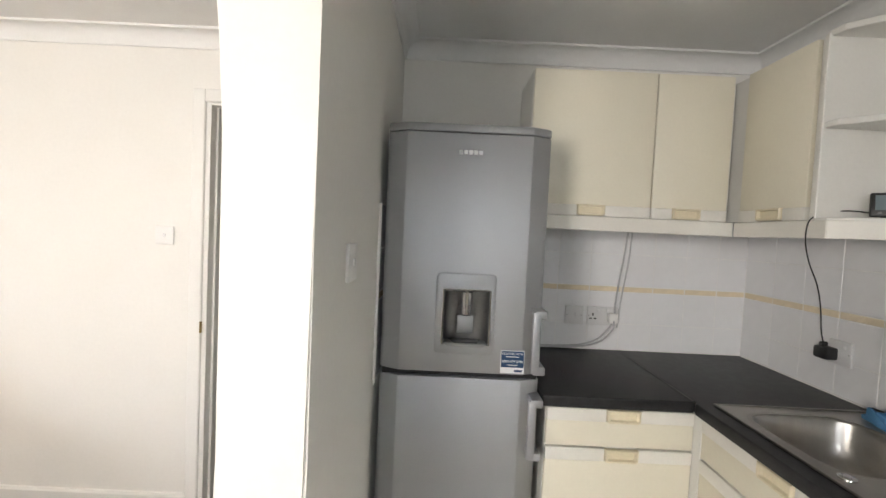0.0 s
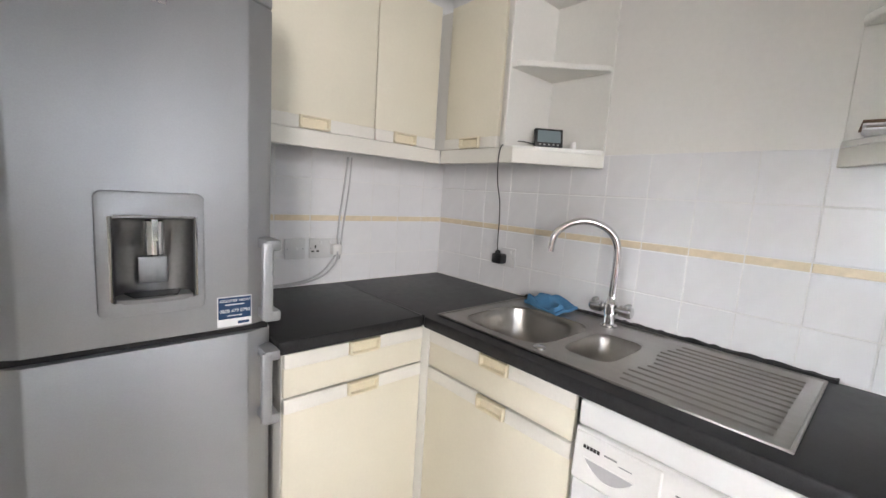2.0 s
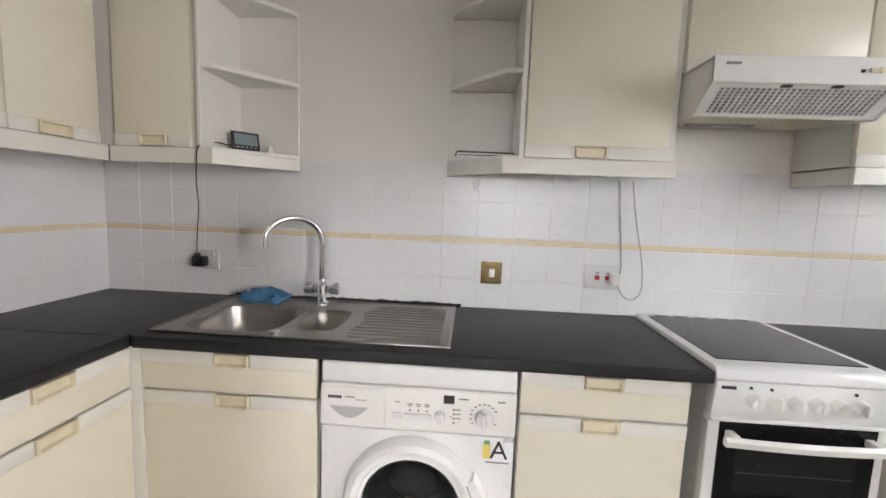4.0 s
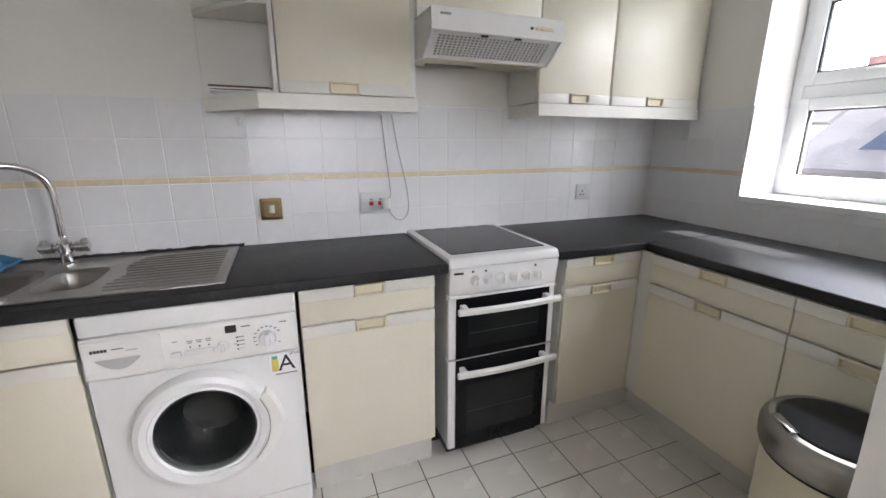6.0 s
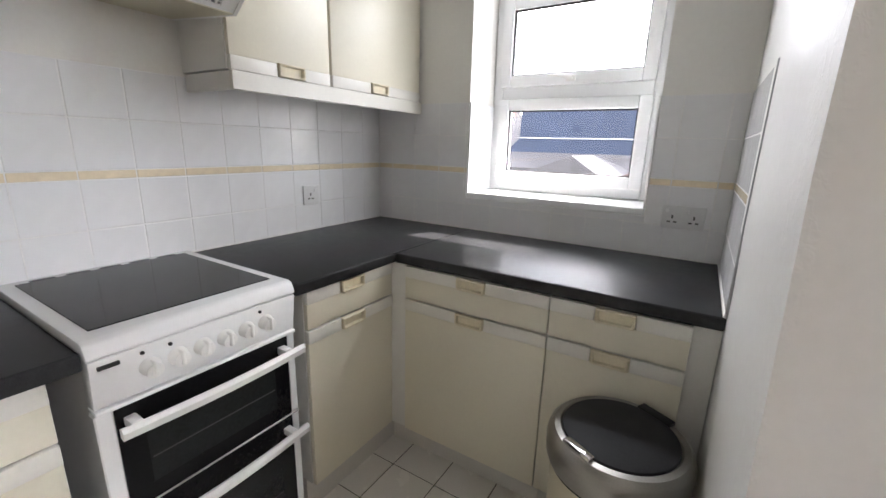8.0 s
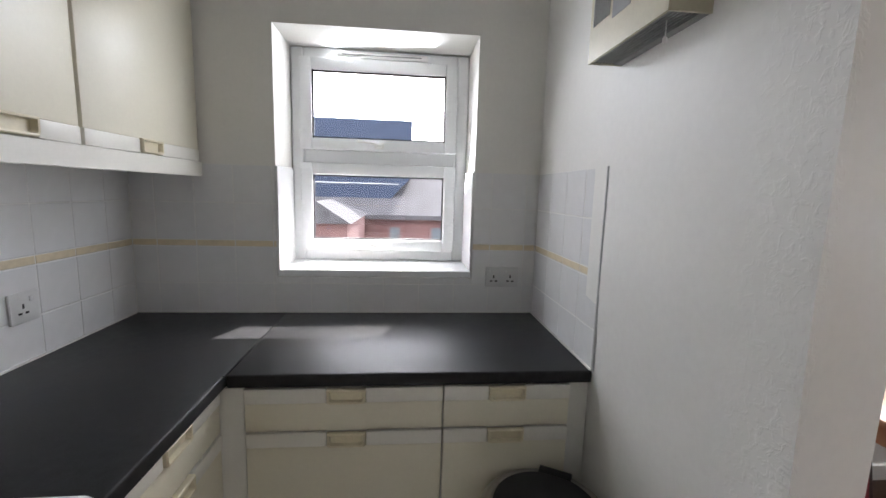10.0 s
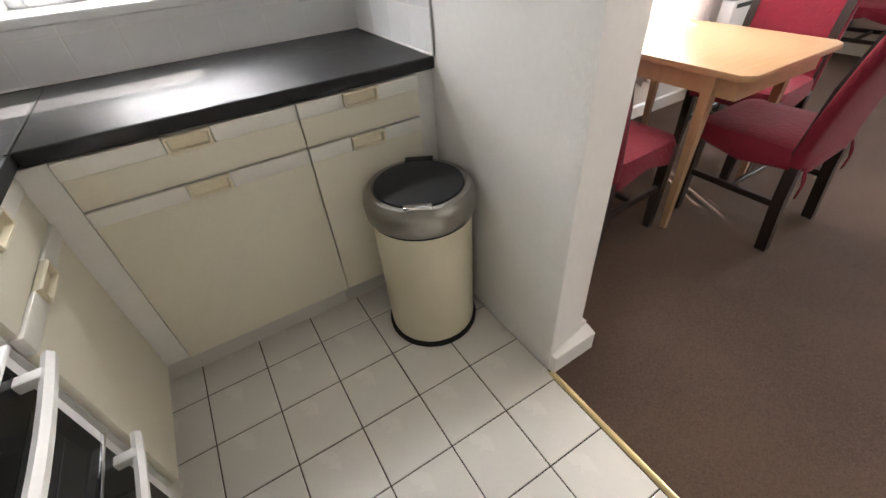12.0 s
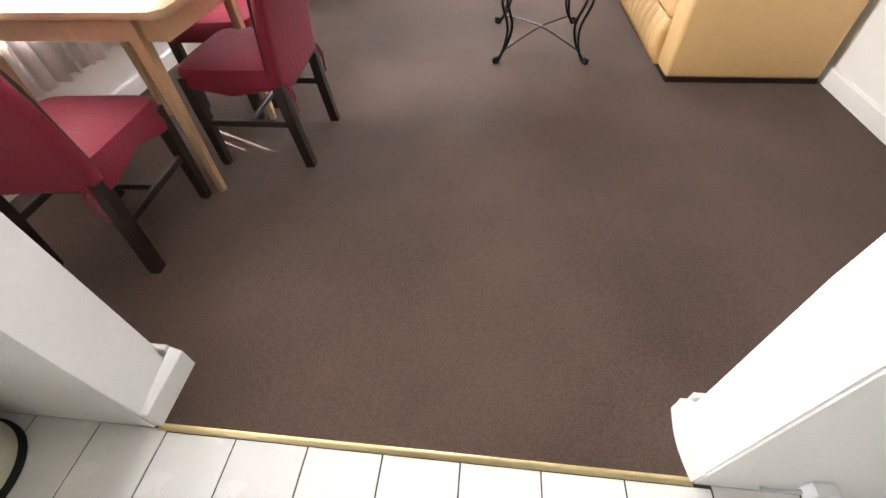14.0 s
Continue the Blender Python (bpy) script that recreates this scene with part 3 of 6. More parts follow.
base_unit("S", -1.616, -1.226, 0.620, -1.420, "narrow cream drawer and cupboard unit behind the bin", plinth=0.085, fill0=0.066)


def corner_post(at, bm):
    lone("corner_post", bm, CARCASS, at, "pale cream corner filler post between units", "filler post", "corner posts")


corner_post((-0.57, -0.60, 0), box(-0.583, -0.540, -0.640, -0.560, 0.0, 0.868, 0.002))
corner_post((-0.58, -3.385, 0), box(-0.650, -0.566, -3.420, -3.375, 0.14, 0.868, 0.002))


def upper_box(name, side, u0, u1, depth, z0, z1, doors, label, handle=True):
    m = (u0 + u1) / 2
    at = {"E": (-depth / 2, m, z0), "N": (m, -depth / 2, z0), "S": (m, KS + depth / 2, z0)}[side]
    unit = thing(name, at, label, "wall cabinet", "wall cabinets")
    part("body", on(side, u0, u1, 0.008, depth - 0.021, z0 + 0.004, z1, 0.001), CARCASS, unit)
    for a, b, h in doors:
        front_panel("door", unit, side, a, b, depth - 0.020, z0, z1, "bottom", h)
    return unit


UP0, UP1 = 1.533, 2.118
upper_box("wall_cabinet", "N", -1.125, -0.300, 0.292, UP0, UP1, [(-1.123, -0.627, -0.868), (-0.622, -0.316, -0.480)], "cream double wall cabinet beside the fridge")
upper_box("wall_cabinet", "E", -0.640, -0.020, 0.284, UP0, UP1, [(-0.616, -0.316, -0.470)], "cream corner wall cabinet above the worktop")
upper_box("wall_cabinet", "E", -2.375, -1.850, 0.284, UP0, UP1 + 0.02, [(-2.348, -1.853, -2.085)], "cream wall cabinet beside the extractor hood")
upper_box("wall_cabinet", "E", -2.952, -2.377, 0.284, 1.83, UP1 + 0.02, [(-2.950, -2.379, None)], "short cream wall cabinet above the extractor hood")
upper_box("wall_cabinet", "E", -3.984, -2.954, 0.284, UP0, UP1 + 0.03, [(-3.366, -2.957, -3.185), (-3.972, -3.378, -3.660)], "cream double wall cabinet beside the window")


def shelf_plan(y_in, y_mid, y_out, grow=0.0):
    """The plan of an open end shelf: square by the cabinet, cut off at a slant towards the wall."""
    return [(-0.012, y_in), (-0.278 - grow, y_in), (-0.278 - grow, y_mid), (-0.040, y_out), (-0.012, y_out)]


def open_shelves(y_in, y_mid, y_out, label):
    unit = thing("corner_shelves", (-0.14, (y_in + y_out) / 2, UP0), label, "shelves", "open end shelves")
    lo, hi = min(y_in, y_out), max(y_in, y_out)
    part("back_panel", box(-0.012, -0.001, lo, hi, UP0, UP1 + 0.02, 0.002), CARCASS, unit)
    for z in (1.822, 2.108):
        part("shelf", prism(shelf_plan(y_in, y_mid, y_out), "z", z, z + 0.020, 0.003), CARCASS, unit)
    part("side_panel", box(-0.284, -0.012, min(y_in, y_in + math.copysign(0.016, y_mid - y_in)) , max(y_in, y_in + math.copysign(0.016, y_mid - y_in)), UP0, UP1, 0.002), CARCASS, unit)
    part("base_shelf", prism(shelf_plan(y_in, y_mid, y_out, 0.006), "z", UP0 - 0.010, UP0 + 0.006, 0.002), CARCASS, unit)
    return unit


open_shelves(-0.642, -0.700, -0.915, "white open end shelves with slanted fronts")
open_shelves(-1.848, -1.778, -1.566, "white open end shelves holding a stack of leaflets")


def pelmet(name, points, at, label):
    """A light board under the wall cabinets, along a line of points in plan."""
    t = 0.018
    unit = thing(name, at, label, "pelmet", "cabinet pelmets")
    for (xa, ya), (xb, yb) in zip(points, points[1:]):
        d = Vector((xb - xa, yb - ya)).normalized()
        n = Vector((-d.y, d.x)) * t
        k = 0.0008 * len(unit.children)
        part("board", prism([(xa, ya), (xb, yb), (xb + n.x, yb + n.y), (xa + n.x, ya + n.y)], "z", 1.474 + k, UP0 - 0.0015 - k, 0.002), RAIL, unit)
    return unit


pelmet("pelmet", [(-1.110, -0.296), (-0.288, -0.296)], (-0.7, -0.28, 1.474), "pale cream light pelmet under the wall cabinets")
pelmet("pelmet", [(-0.288, -0.298), (-0.288, -0.703), (-0.016, -0.922)], (-0.27, -0.5, 1.474), "pale cream pelmet turning the corner under the shelves")
pelmet("pelmet", [(-0.016, -1.562), (-0.290, -1.776), (-0.290, -2.375)], (-0.27, -2.0, 1.474), "pale cream pelmet under the shelves and cabinet")
pelmet("pelmet", [(-0.290, -2.955), (-0.290, KS + 0.002)], (-0.27, -3.4, 1.474), "pale cream pelmet under the double wall cabinet")
lone("pelmet_return", box(-0.271, -0.014, -2.973, -2.956, 1.475, UP0 - 0.002, 0.002), CARCASS, (-0.14, -2.965, 1.475), "pale board returning the pelmet to the wall", "pelmet", "cabinet pelmets")
for y0, y1 in ((-2.374, -1.80), (-3.98, -2.975)):
    lone("cabinet_underside", box(-0.272, -0.012, y0, y1, 1.518, 1.526), CARCASS, (-0.14, (y0 + y1) / 2, 1.518), "pale board closing the bottom of a wall cabinet", "panel", "undersides")

# ---- worktops ----
WT0, WT1 = 0.871, 0.910


def worktop_bm(pts):
    return prism(pts, "z", WT0, WT1, 0.006, 3)


BOWL = (-0.335, -0.868, 0.175, 0.172)
HALF = (-0.325, -1.150, 0.128, 0.078)
holes = [loft([oval(c[0], c[1], c[2] + 0.006, c[3] + 0.006, 0.80, 4.2), oval(c[0], c[1], c[2] + 0.006, c[3] + 0.006, 1.0, 4.2)]) for c in (BOWL, HALF)]
lone("worktop", cut(worktop_bm([(-0.603, -2.392), (-0.002, -2.392), (-0.002, -0.002), (-0.592, -0.002), (-0.592, -0.617), (-0.603, -0.628)]), *holes),
     WORKTOP, (-0.3, -1.2, WT0), "black speckled laminate worktop with an inset sink", "worktop", "worktops")
lone("worktop", worktop_bm([(-1.105, -0.617), (-0.595, -0.617), (-0.595, -0.002), (-1.105, -0.002)]), WORKTOP, (-0.85, -0.3, WT0),
     "black speckled laminate worktop beside the fridge", "worktop", "worktops")
lone("worktop", worktop_bm([(-0.600, KS + 0.002), (-0.002, KS + 0.002), (-0.002, -2.898), (-0.603, -2.898), (-0.603, -3.366)]), WORKTOP, (-0.3, -3.4, WT0),
     "black speckled laminate worktop in the window corner", "worktop", "worktops")
lone("worktop", worktop_bm([(KW + 0.002, KS + 0.002), (-0.603, KS + 0.002), (-0.606, -3.366), (KW + 0.002, -3.366)]), WORKTOP, (-1.1, -3.7, WT0),
     "black speckled laminate worktop under the window", "worktop", "worktops")
for bm, at in ((box(-0.6035, -0.5935, -0.61, -0.004, WT1 - 0.001, WT1 + 0.0012), (-0.6, -0.3, WT1)), (box(-0.6055, -0.5985, -3.36, KS + 0.006, WT1 - 0.001, WT1 + 0.0012), (-0.6, -3.7, WT1))):
    lone("joint_strip", bm, BLACK_P, at, "thin dark joint strip between two worktops", "strip", "joint strips")
# sealant between worktop and tiles
sealant = thing("sealant", (-0.4, -0.2, WT1), "white silicone bead along the worktop", "sealant")
for bm in (box(-0.012, -0.004, -0.60, -0.02, WT1, WT1 + 0.005), box(-1.10, -0.02, -0.010, -0.004, WT1, WT1 + 0.005), box(-1.66, -0.02, KS + 0.004, KS + 0.011, WT1, WT1 + 0.005),
           box(KW + 0.006, KW + 0.012, KS + 0.02, -3.37, WT1, WT1 + 0.005), box(-0.012, -0.004, KS + 0.02, -2.91, WT1, WT1 + 0.005)):
    part("bead", bm, WHITE_P, sealant)
random.seed(4)
ys = [-0.62 - 0.018 * i for i in range(58)]
rings = [[(-0.004, y, WT1), (-0.020 - 0.008 * random.random(), y, WT1), (-0.018, y, WT1 + 0.006 + 0.004 * random.random()), (-0.006, y, WT1 + 0.010 + 0.006 * random.random())] for y in ys]
lone("old_sealant", loft(rings), BLACK_P, (-0.01, -1.15, WT1), "ragged black sealant behind the sink", "sealant")

# ---- sink and tap ----
sink = thing("sink", (-0.29, -1.13, WT1), "stainless steel one and a half bowl sink with drainer", "sink")
plate = prism([(-0.548, -1.627), (-0.036, -1.627), (-0.036, -0.636), (-0.548, -0.636)], "z", WT1 + 0.0006, WT1 + 0.0045, 0.0015, 2)
plate = cut(plate, *[loft([oval(*c, 0.80, 4.2), oval(*c, 1.0, 4.2)]) for c in (BOWL, HALF)])
part("top", plate, STEEL, sink)


def bowl(c, depth):
    cx, cy, rx, ry = c
    z = WT1 + 0.0045
    steps = [(1.06, 0.0006, 4.2), (1.02, -0.002, 4.2), (0.985, -0.008, 4.2), (0.955, -depth * 0.20, 4.2), (0.92, -depth * 0.45, 4.2), (0.87, -depth * 0.67, 4.0), (0.79, -depth * 0.84, 3.6), (0.66, -depth * 0.95, 3.0), (0.48, -depth * 0.99, 2.4), (0.15, -depth - 0.002, 2)]
    rings = [oval(cx, cy, rx * s, ry * s, z + dz, p) for s, dz, p in steps]
    bm = loft(rings, True, (False, True))
    return bm


part("bowl", bowl(BOWL, 0.155), STEEL, sink)
part("half_bowl", bowl(HALF, 0.085), STEEL, sink)
for c, dz in ((BOWL, -0.152), (HALF, -0.083)):
    part("waste", lathe([(0.036, 0.0), (0.036, 0.003), (0.028, 0.004), (0.024, 0.001), (0.004, 0.0)], Matrix.Translation((c[0], c[1], WT1 + dz)), 24), CHROME, sink, "round chrome waste")
for i in range(12):
    x = -0.505 + 0.036 * i
    part("ridge", prism([(x - 0.006, WT1 + 0.003), (x, WT1 + 0.0078), (x + 0.006, WT1 + 0.003)], "y", -1.590, -1.285 + 0.012 * math.sin(i), 0.0), STEEL, sink)
part("rim", join(box(-0.548, -0.540, -1.627, -0.636, WT1 + 0.004, WT1 + 0.0072, 0.002), box(-0.044, -0.036, -1.627, -0.636, WT1 + 0.004, WT1 + 0.0072, 0.002),
                 box(-0.540, -0.044, -1.627, -1.619, WT1 + 0.004, WT1 + 0.007, 0.002), box(-0.540, -0.044, -0.644, -0.636, WT1 + 0.004, WT1 + 0.007, 0.002)), STEEL, sink)
part("plug_stop", lathe([(0.018, 0), (0.018, 0.004), (0.010, 0.007), (0.002, 0.007)], Matrix.Translation((-0.508, -1.045, WT1 + 0.0045)), 20), CHROME, sink)

tap = thing("mixer_tap", (-0.108, -1.058, WT1), "chrome swan-neck mixer tap with two levers", "tap")
TB = Vector((-0.106, -1.056, WT1 + 0.004))
part("base", lathe([(0.028, 0), (0.028, 0.006), (0.021, 0.012), (0.019, 0.045), (0.023, 0.05), (0.023, 0.085), (0.016, 0.095), (0.013, 0.11)], Matrix.Translation(TB), 28), CHROME, tap)
reach = Vector((-0.132, 0.182, 0))
neck = [TB + Vector((0, 0, 0.10)), TB + Vector((0, 0, 0.18)), TB + Vector((0, 0, 0.262))]
for i in range(1, 8):
    a = math.pi * i / 8
    neck.append(TB + Vector((0, 0, 0.268)) + reach * (0.5 - 0.5 * math.cos(a)) + Vector((0, 0, 0.098 * math.sin(a))))
neck.append(TB + reach * 1.0 + Vector((0, 0, 0.250)))
part("spout", tube(neck, 0.0125, 14, 4), CHROME, tap)
for s in (1, -1):
    lever = part("lever", lathe([(0.012, 0.0), (0.012, 0.03), (0.020, 0.034), (0.021, 0.070), (0.017, 0.075), (0.004, 0.076)],
                                Matrix.Translation(TB + Vector((0, 0, 0.066))) @ pose(0, 0, 0, -90 * s, 0, 0), 20), CHROME, tap)
    part("grip", box(TB.x - 0.016, TB.x + 0.016, TB.y + s * 0.060 - 0.008, TB.y + s * 0.060 + 0.008, TB.z + 0.078, TB.z + 0.094, 0.004, 2), GREYP, lever)

# folded blue cloth on the back of the sink
bm = bmesh.new()
bmesh.ops.create_grid(bm, x_segments=22, y_segments=14, size=0.5)
for v in bm.verts:
    u, w = v.co.x, v.co.y
    v.co = Vector((w * 0.11, u * 0.19, 0.016 + 0.012 * math.sin(7 * u + 3 * w) + 0.009 * math.cos(11 * w - 4 * u) + 0.008 * noise.noise(Vector((u * 6, w * 6, 0)))))
    if abs(u) > 0.44 or abs(w) > 0.44:
        v.co.z *= 0.25
bmesh.ops.solidify(bm, geom=bm.faces[:], thickness=0.012)
bmesh.ops.transform(bm, matrix=pose(-0.090, -0.800, WT1 + 0.020, 0, -10, -14), verts=bm.verts)
lone("dish_cloth", bm, BLUE, (-0.09, -0.80, WT1), "crumpled blue cleaning cloth on the sink edge", "cloth")

# ---- fridge freezer ----
fridge = thing("fridge_freezer", (-1.388, -0.32, 0), "tall silver fridge freezer with a water dispenser", "fridge")
FX0, FX1, FY = -1.662, -1.114, -0.606


def fridge_plan(dy=0.0):
    return [(FX0, -0.545), (FX0, -0.572 + dy), (FX0 + 0.012, -0.582 + dy), (FX0 + 0.066, FY + dy), (FX1 - 0.066, FY + dy), (FX1 - 0.012, -0.582 + dy), (FX1, -0.572 + dy), (FX1, -0.545)]


part("cabinet", box(FX0 + 0.004, FX1 - 0.004, -0.538, -0.03, 0.02, 1.785, 0.006, 2), SILVER, fridge)
part("top_cap", prism([(x, y - 0.002) for x, y in fridge_plan()], "z", 1.770, 1.797, 0.005, 2), SILVER_D, fridge, "grey plastic top cap")
door_bm = cut(prism(fridge_plan(), "z", 0.969, 1.768, 0.004, 2), box(-1.452, -1.298, -0.70, -0.552, 1.064, 1.250))
upper = part("upper_door", door_bm, SILVER, fridge)
part("lower_door", prism(fridge_plan(), "z", 0.065, 0.951, 0.004, 2), SILVER, fridge)
part("door_seal", box(FX0 + 0.01, FX1 - 0.01, -0.585, -0.53, 0.950, 0.970), BLACK_P, fridge)
part("foot_grille", box(FX0 + 0.02, FX1 - 0.02, -0.52, -0.10, 0.0, 0.062), BLACK_P, fridge)
DX0, DX1 = -1.478, -1.280
part("dispenser_frame", cut(prism([(DX0 + 0.010, 1.034), (DX1 - 0.010, 1.034), (DX1, 1.044), (DX1, 1.294), (DX1 - 0.010, 1.304), (DX0 + 0.010, 1.304), (DX0, 1.294), (DX0, 1.044)], "y", FY - 0.009, FY + 0.002, 0.003, 2),
                            box(-1.452, -1.298, -0.70, -0.5, 1.064, 1.250)), SILVER, upper, "silver dispenser surround")
# hollow with a rounded back, like half a drum
hollow = []
for z, k in ((1.062, 1.0), (1.10, 1.0), (1.20, 1.0), (1.235, 0.86), (1.252, 0.55)):
    hollow.append([(-1.375 - 0.0785 * math.cos(math.pi * i / 16), FY - 0.004 + k * (0.006 + 0.052 * math.sin(math.pi * i / 16) ** 0.7), z) for i in range(17)])
part("dispenser_recess", loft(hollow, False, (False, False)), RECESS, upper, "curved metal recess")
part("recess_roof", box(-1.4535, -1.2965, FY - 0.003, -0.550, 1.246, 1.254), BLACK_P, upper)
part("bezel", join(box(-1.457, -1.450, FY - 0.012, FY - 0.004, 1.066, 1.252, 0.002), box(-1.300, -1.293, FY - 0.012, FY - 0.004, 1.066, 1.252, 0.002),
                   box(-1.450, -1.300, FY - 0.012, FY - 0.004, 1.246, 1.254, 0.002)), CHROME, upper)
part("nozzle", join(lathe([(0.018, 0), (0.021, 0.004), (0.021, 0.078), (0.016, 0.080)], Matrix.Translation((-1.375, -0.588, 1.162)), 24),
                    box(-1.381, -1.369, -0.6115, -0.605, 1.196, 1.246, 0.001)), CHROME, upper, "chrome water nozzle")
# brighter lit patch on the back of the recess, added as a pale plate
part("lit_patch", box(-1.403, -1.347, -0.568, -0.5625, 1.094, 1.156, 0.003, 2), SILVER, upper, "pale plate for the lit patch of the recess back")
tray = [(-1.447, -0.556), (-1.303, -0.556), (-1.303, FY - 0.006)] + [(-1.303 - 0.144 * i / 8, FY - 0.006 - 0.014 * math.sin(math.pi * i / 8)) for i in range(1, 8)] + [(-1.447, FY - 0.006)]
part("drip_tray", prism(tray, "z", 1.060, 1.072, 0.002), SILVER_D, upper)
part("drip_grid", prism([(-1.430, -0.562), (-1.320, -0.562), (-1.335, FY - 0.008), (-1.415, FY - 0.008)], "z", 1.0722, 1.0745), BLACK_P, upper)
for z0, z1, parent in ((0.985, 1.198, upper), (0.700, 0.905, fridge)):
    part("handle", join(box(-1.160, -1.132, -0.655, -0.638, z0 + 0.004, z1 - 0.004, 0.006, 3), box(-1.152, -1.112, -0.654, -0.575, z1 - 0.028, z1, 0.006, 2),
                        box(-1.152, -1.112, -0.654, -0.575, z0, z0 + 0.028, 0.006, 2)), SILVER, parent, "silver bar handle")
part("badge", join(*[box(-1.425 + 0.0165 * i, -1.425 + 0.0165 * i + 0.0145, FY - 0.0022, FY, 1.697, 1.713, 0.001) for i in range(5)]), CHROME, upper, "bright metal badge")
sticker = part("sticker", box(-1.252, -1.172, FY - 0.0012, FY + 0.001, 0.975, 1.052), PAPER, upper, "white and blue printed sticker")
part("blue_print", box(-1.250, -1.174, FY - 0.0018, FY, 0.995, 1.050), NAVY, sticker)
up_y = pose(0, 0, 0, 90, 0, 0)
part("print", letters("REGISTER NOW", 0.0098, Matrix.Translation((-1.212, FY - 0.0022, 1.041)) @ up_y), PAPER, sticker)
part("print", letters("0800 479 0790", 0.0118, Matrix.Translation((-1.212, FY - 0.0022, 1.015)) @ up_y), PAPER, sticker)
part("print", join(box(-1.235, -1.19, FY - 0.0024, FY - 0.001, 1.030, 1.0325), box(-1.230, -1.195, FY - 0.0024, FY - 0.001, 1.002, 1.004)), PAPER, sticker)
part("print", box(-1.205, -1.178, FY - 0.0022, FY, 0.980, 0.987), NAVY, sticker)
part("print", join(*[box(-1.43 + 0.018 * i, -1.43 + 0.018 * i + 0.008, FY - 0.0068, FY - 0.005, 1.272, 1.277) for i in range(6)]), PRINT, upper)

# ---- washing machine ----
wm = thing("washing_machine", (-0.31, -1.535, 0), "white front-loading washing machine with a round door", "washing machine")
WY0, WY1, WF = -1.834, -1.236, -0.600
part("top", box(-0.600, -0.02, WY0, WY1, 0.802, 0.8695, 0.010, 3), WHITE, wm)
DY, DZ = -1.525, 0.434
turn = Matrix.Translation((0, DY, DZ)) @ pose(0, 0, 0, 0, -90, 0)
hole = lathe([(0.164, 0.30), (0.164, 0.75)], turn, 48)
part("body", cut(box(-0.575, -0.03, WY0, WY1, 0.012, 0.862, 0.006, 2), hole.copy()), WHITE, wm)
front_bm = cut(box(WF, -0.574, WY0 + 0.001, WY1 - 0.001, 0.10, 0.662, 0.005, 2), hole)
part("front_panel", front_bm, WHITE, wm)
part("kick_panel", box(WF + 0.003, -0.574, WY0 + 0.002, WY1 - 0.002, 0.015, 0.097, 0.004), WHITE, wm)
fascia = part("control_panel", prism([(-0.574, 0.664), (WF, 0.664), (WF - 0.010, 0.674), (WF - 0.004, 0.792), (WF, 0.800), (-0.574, 0.800)], "y", WY0 + 0.001, WY1 - 0.001, 0.002), WHITE_P, wm)
porthole = part("door_ring", lathe([(0.156, 0.60), (0.158, 0.620), (0.166, 0.636), (0.184, 0.643), (0.202, 0.636), (0.212, 0.615), (0.214, 0.598), (0.156, 0.598)], turn, 64, (False, False)), WHITE, wm, "white door ring")
part("inner_ring", lathe([(0.156, 0.60), (0.151, 0.628), (0.157, 0.633), (0.165, 0.630)], turn, 64, (False, False)), UPVC, porthole)
part("door_glass", lathe([(0.154, 0.622), (0.143, 0.620), (0.134, 0.610), (0.124, 0.590), (0.112, 0.566), (0.096, 0.545), (0.076, 0.530), (0.050, 0.520), (0.025, 0.516), (0.003, 0.515)], turn, 48, (False, True)), PORTGLASS, porthole, "dark glass porthole")
part("drum", lathe([(0.158, 0.59), (0.156, 0.36)], turn, 40, (False, False)), DRUM, wm, "pierced steel drum")
# back of the steel drum coloured black for the shade deep inside
part("shaded_drum_back", lathe([(0.1565, 0.362), (0.10, 0.342), (0.02, 0.337)], turn, 40, (False, True)), BLACK_P, wm)
arc = []
for r0, r1 in ((0.176, 0.214), ):
    for i in range(11):
        a = radians(-46 + 76 * i / 10)
        c, s = math.cos(a), math.sin(a)
        o, q = 0.194, 0.240 - 0.016 * abs(i - 5) / 5
        arc.append([(-0.600, DY - o * c, DZ + o * s), (-0.642, DY - (o + 0.004) * c, DZ + (o + 0.004) * s), (-0.640, DY - (q - 0.006) * c, DZ + (q - 0.006) * s), (-0.600, DY - q * c, DZ + q * s)])
part("door_handle", loft(arc), WHITE_P, porthole, "curved white door handle")
part("handle_groove", tube([(-0.6425, DY - 0.193 * math.cos(radians(a)), DZ + 0.193 * math.sin(radians(a))) for a in (-44, -25, -8, 10, 28)], 0.0020, 6), GREYP, porthole)
# detergent drawer, buttons, dials and print on the panel
PX = WF - 0.008
part("drawer", box(PX - 0.003, PX + 0.006, -1.440, -1.240, 0.672, 0.794, 0.003), WHITE_P, fascia)
# shade of the scooped grip, laid on as a flat grey half-moon
scoop = [(-1.268 - 0.118 * i / 14, 0.734 - 0.036 * math.sin(math.pi * i / 14) ** 0.8) for i in range(15)]
part("grip_shade", prism(scoop, "x", PX - 0.0036, PX - 0.002), FLEX, fascia, "flat grey shape for the shade in the drawer grip")
part("grip_lip", tube([(PX - 0.0045, y, z - 0.0015) for y, z in scoop[1:-1]], 0.0022, 6, 3), WHITE_P, fascia)
part("grip_edge", box(PX - 0.0050, PX - 0.002, -1.388, -1.266, 0.7335, 0.7365, 0.001), WHITE_P, fascia)
face_w = pose(0, 0, 0, 90, 0, -90)
part("badge", join(*[box(PX - 0.0042, PX - 0.002, -1.263 - 0.0085 * i - 0.0068, -1.263 - 0.0085 * i, 0.758, 0.767) for i in range(5)]), BLACKPRINT, fascia, "dark name badge")
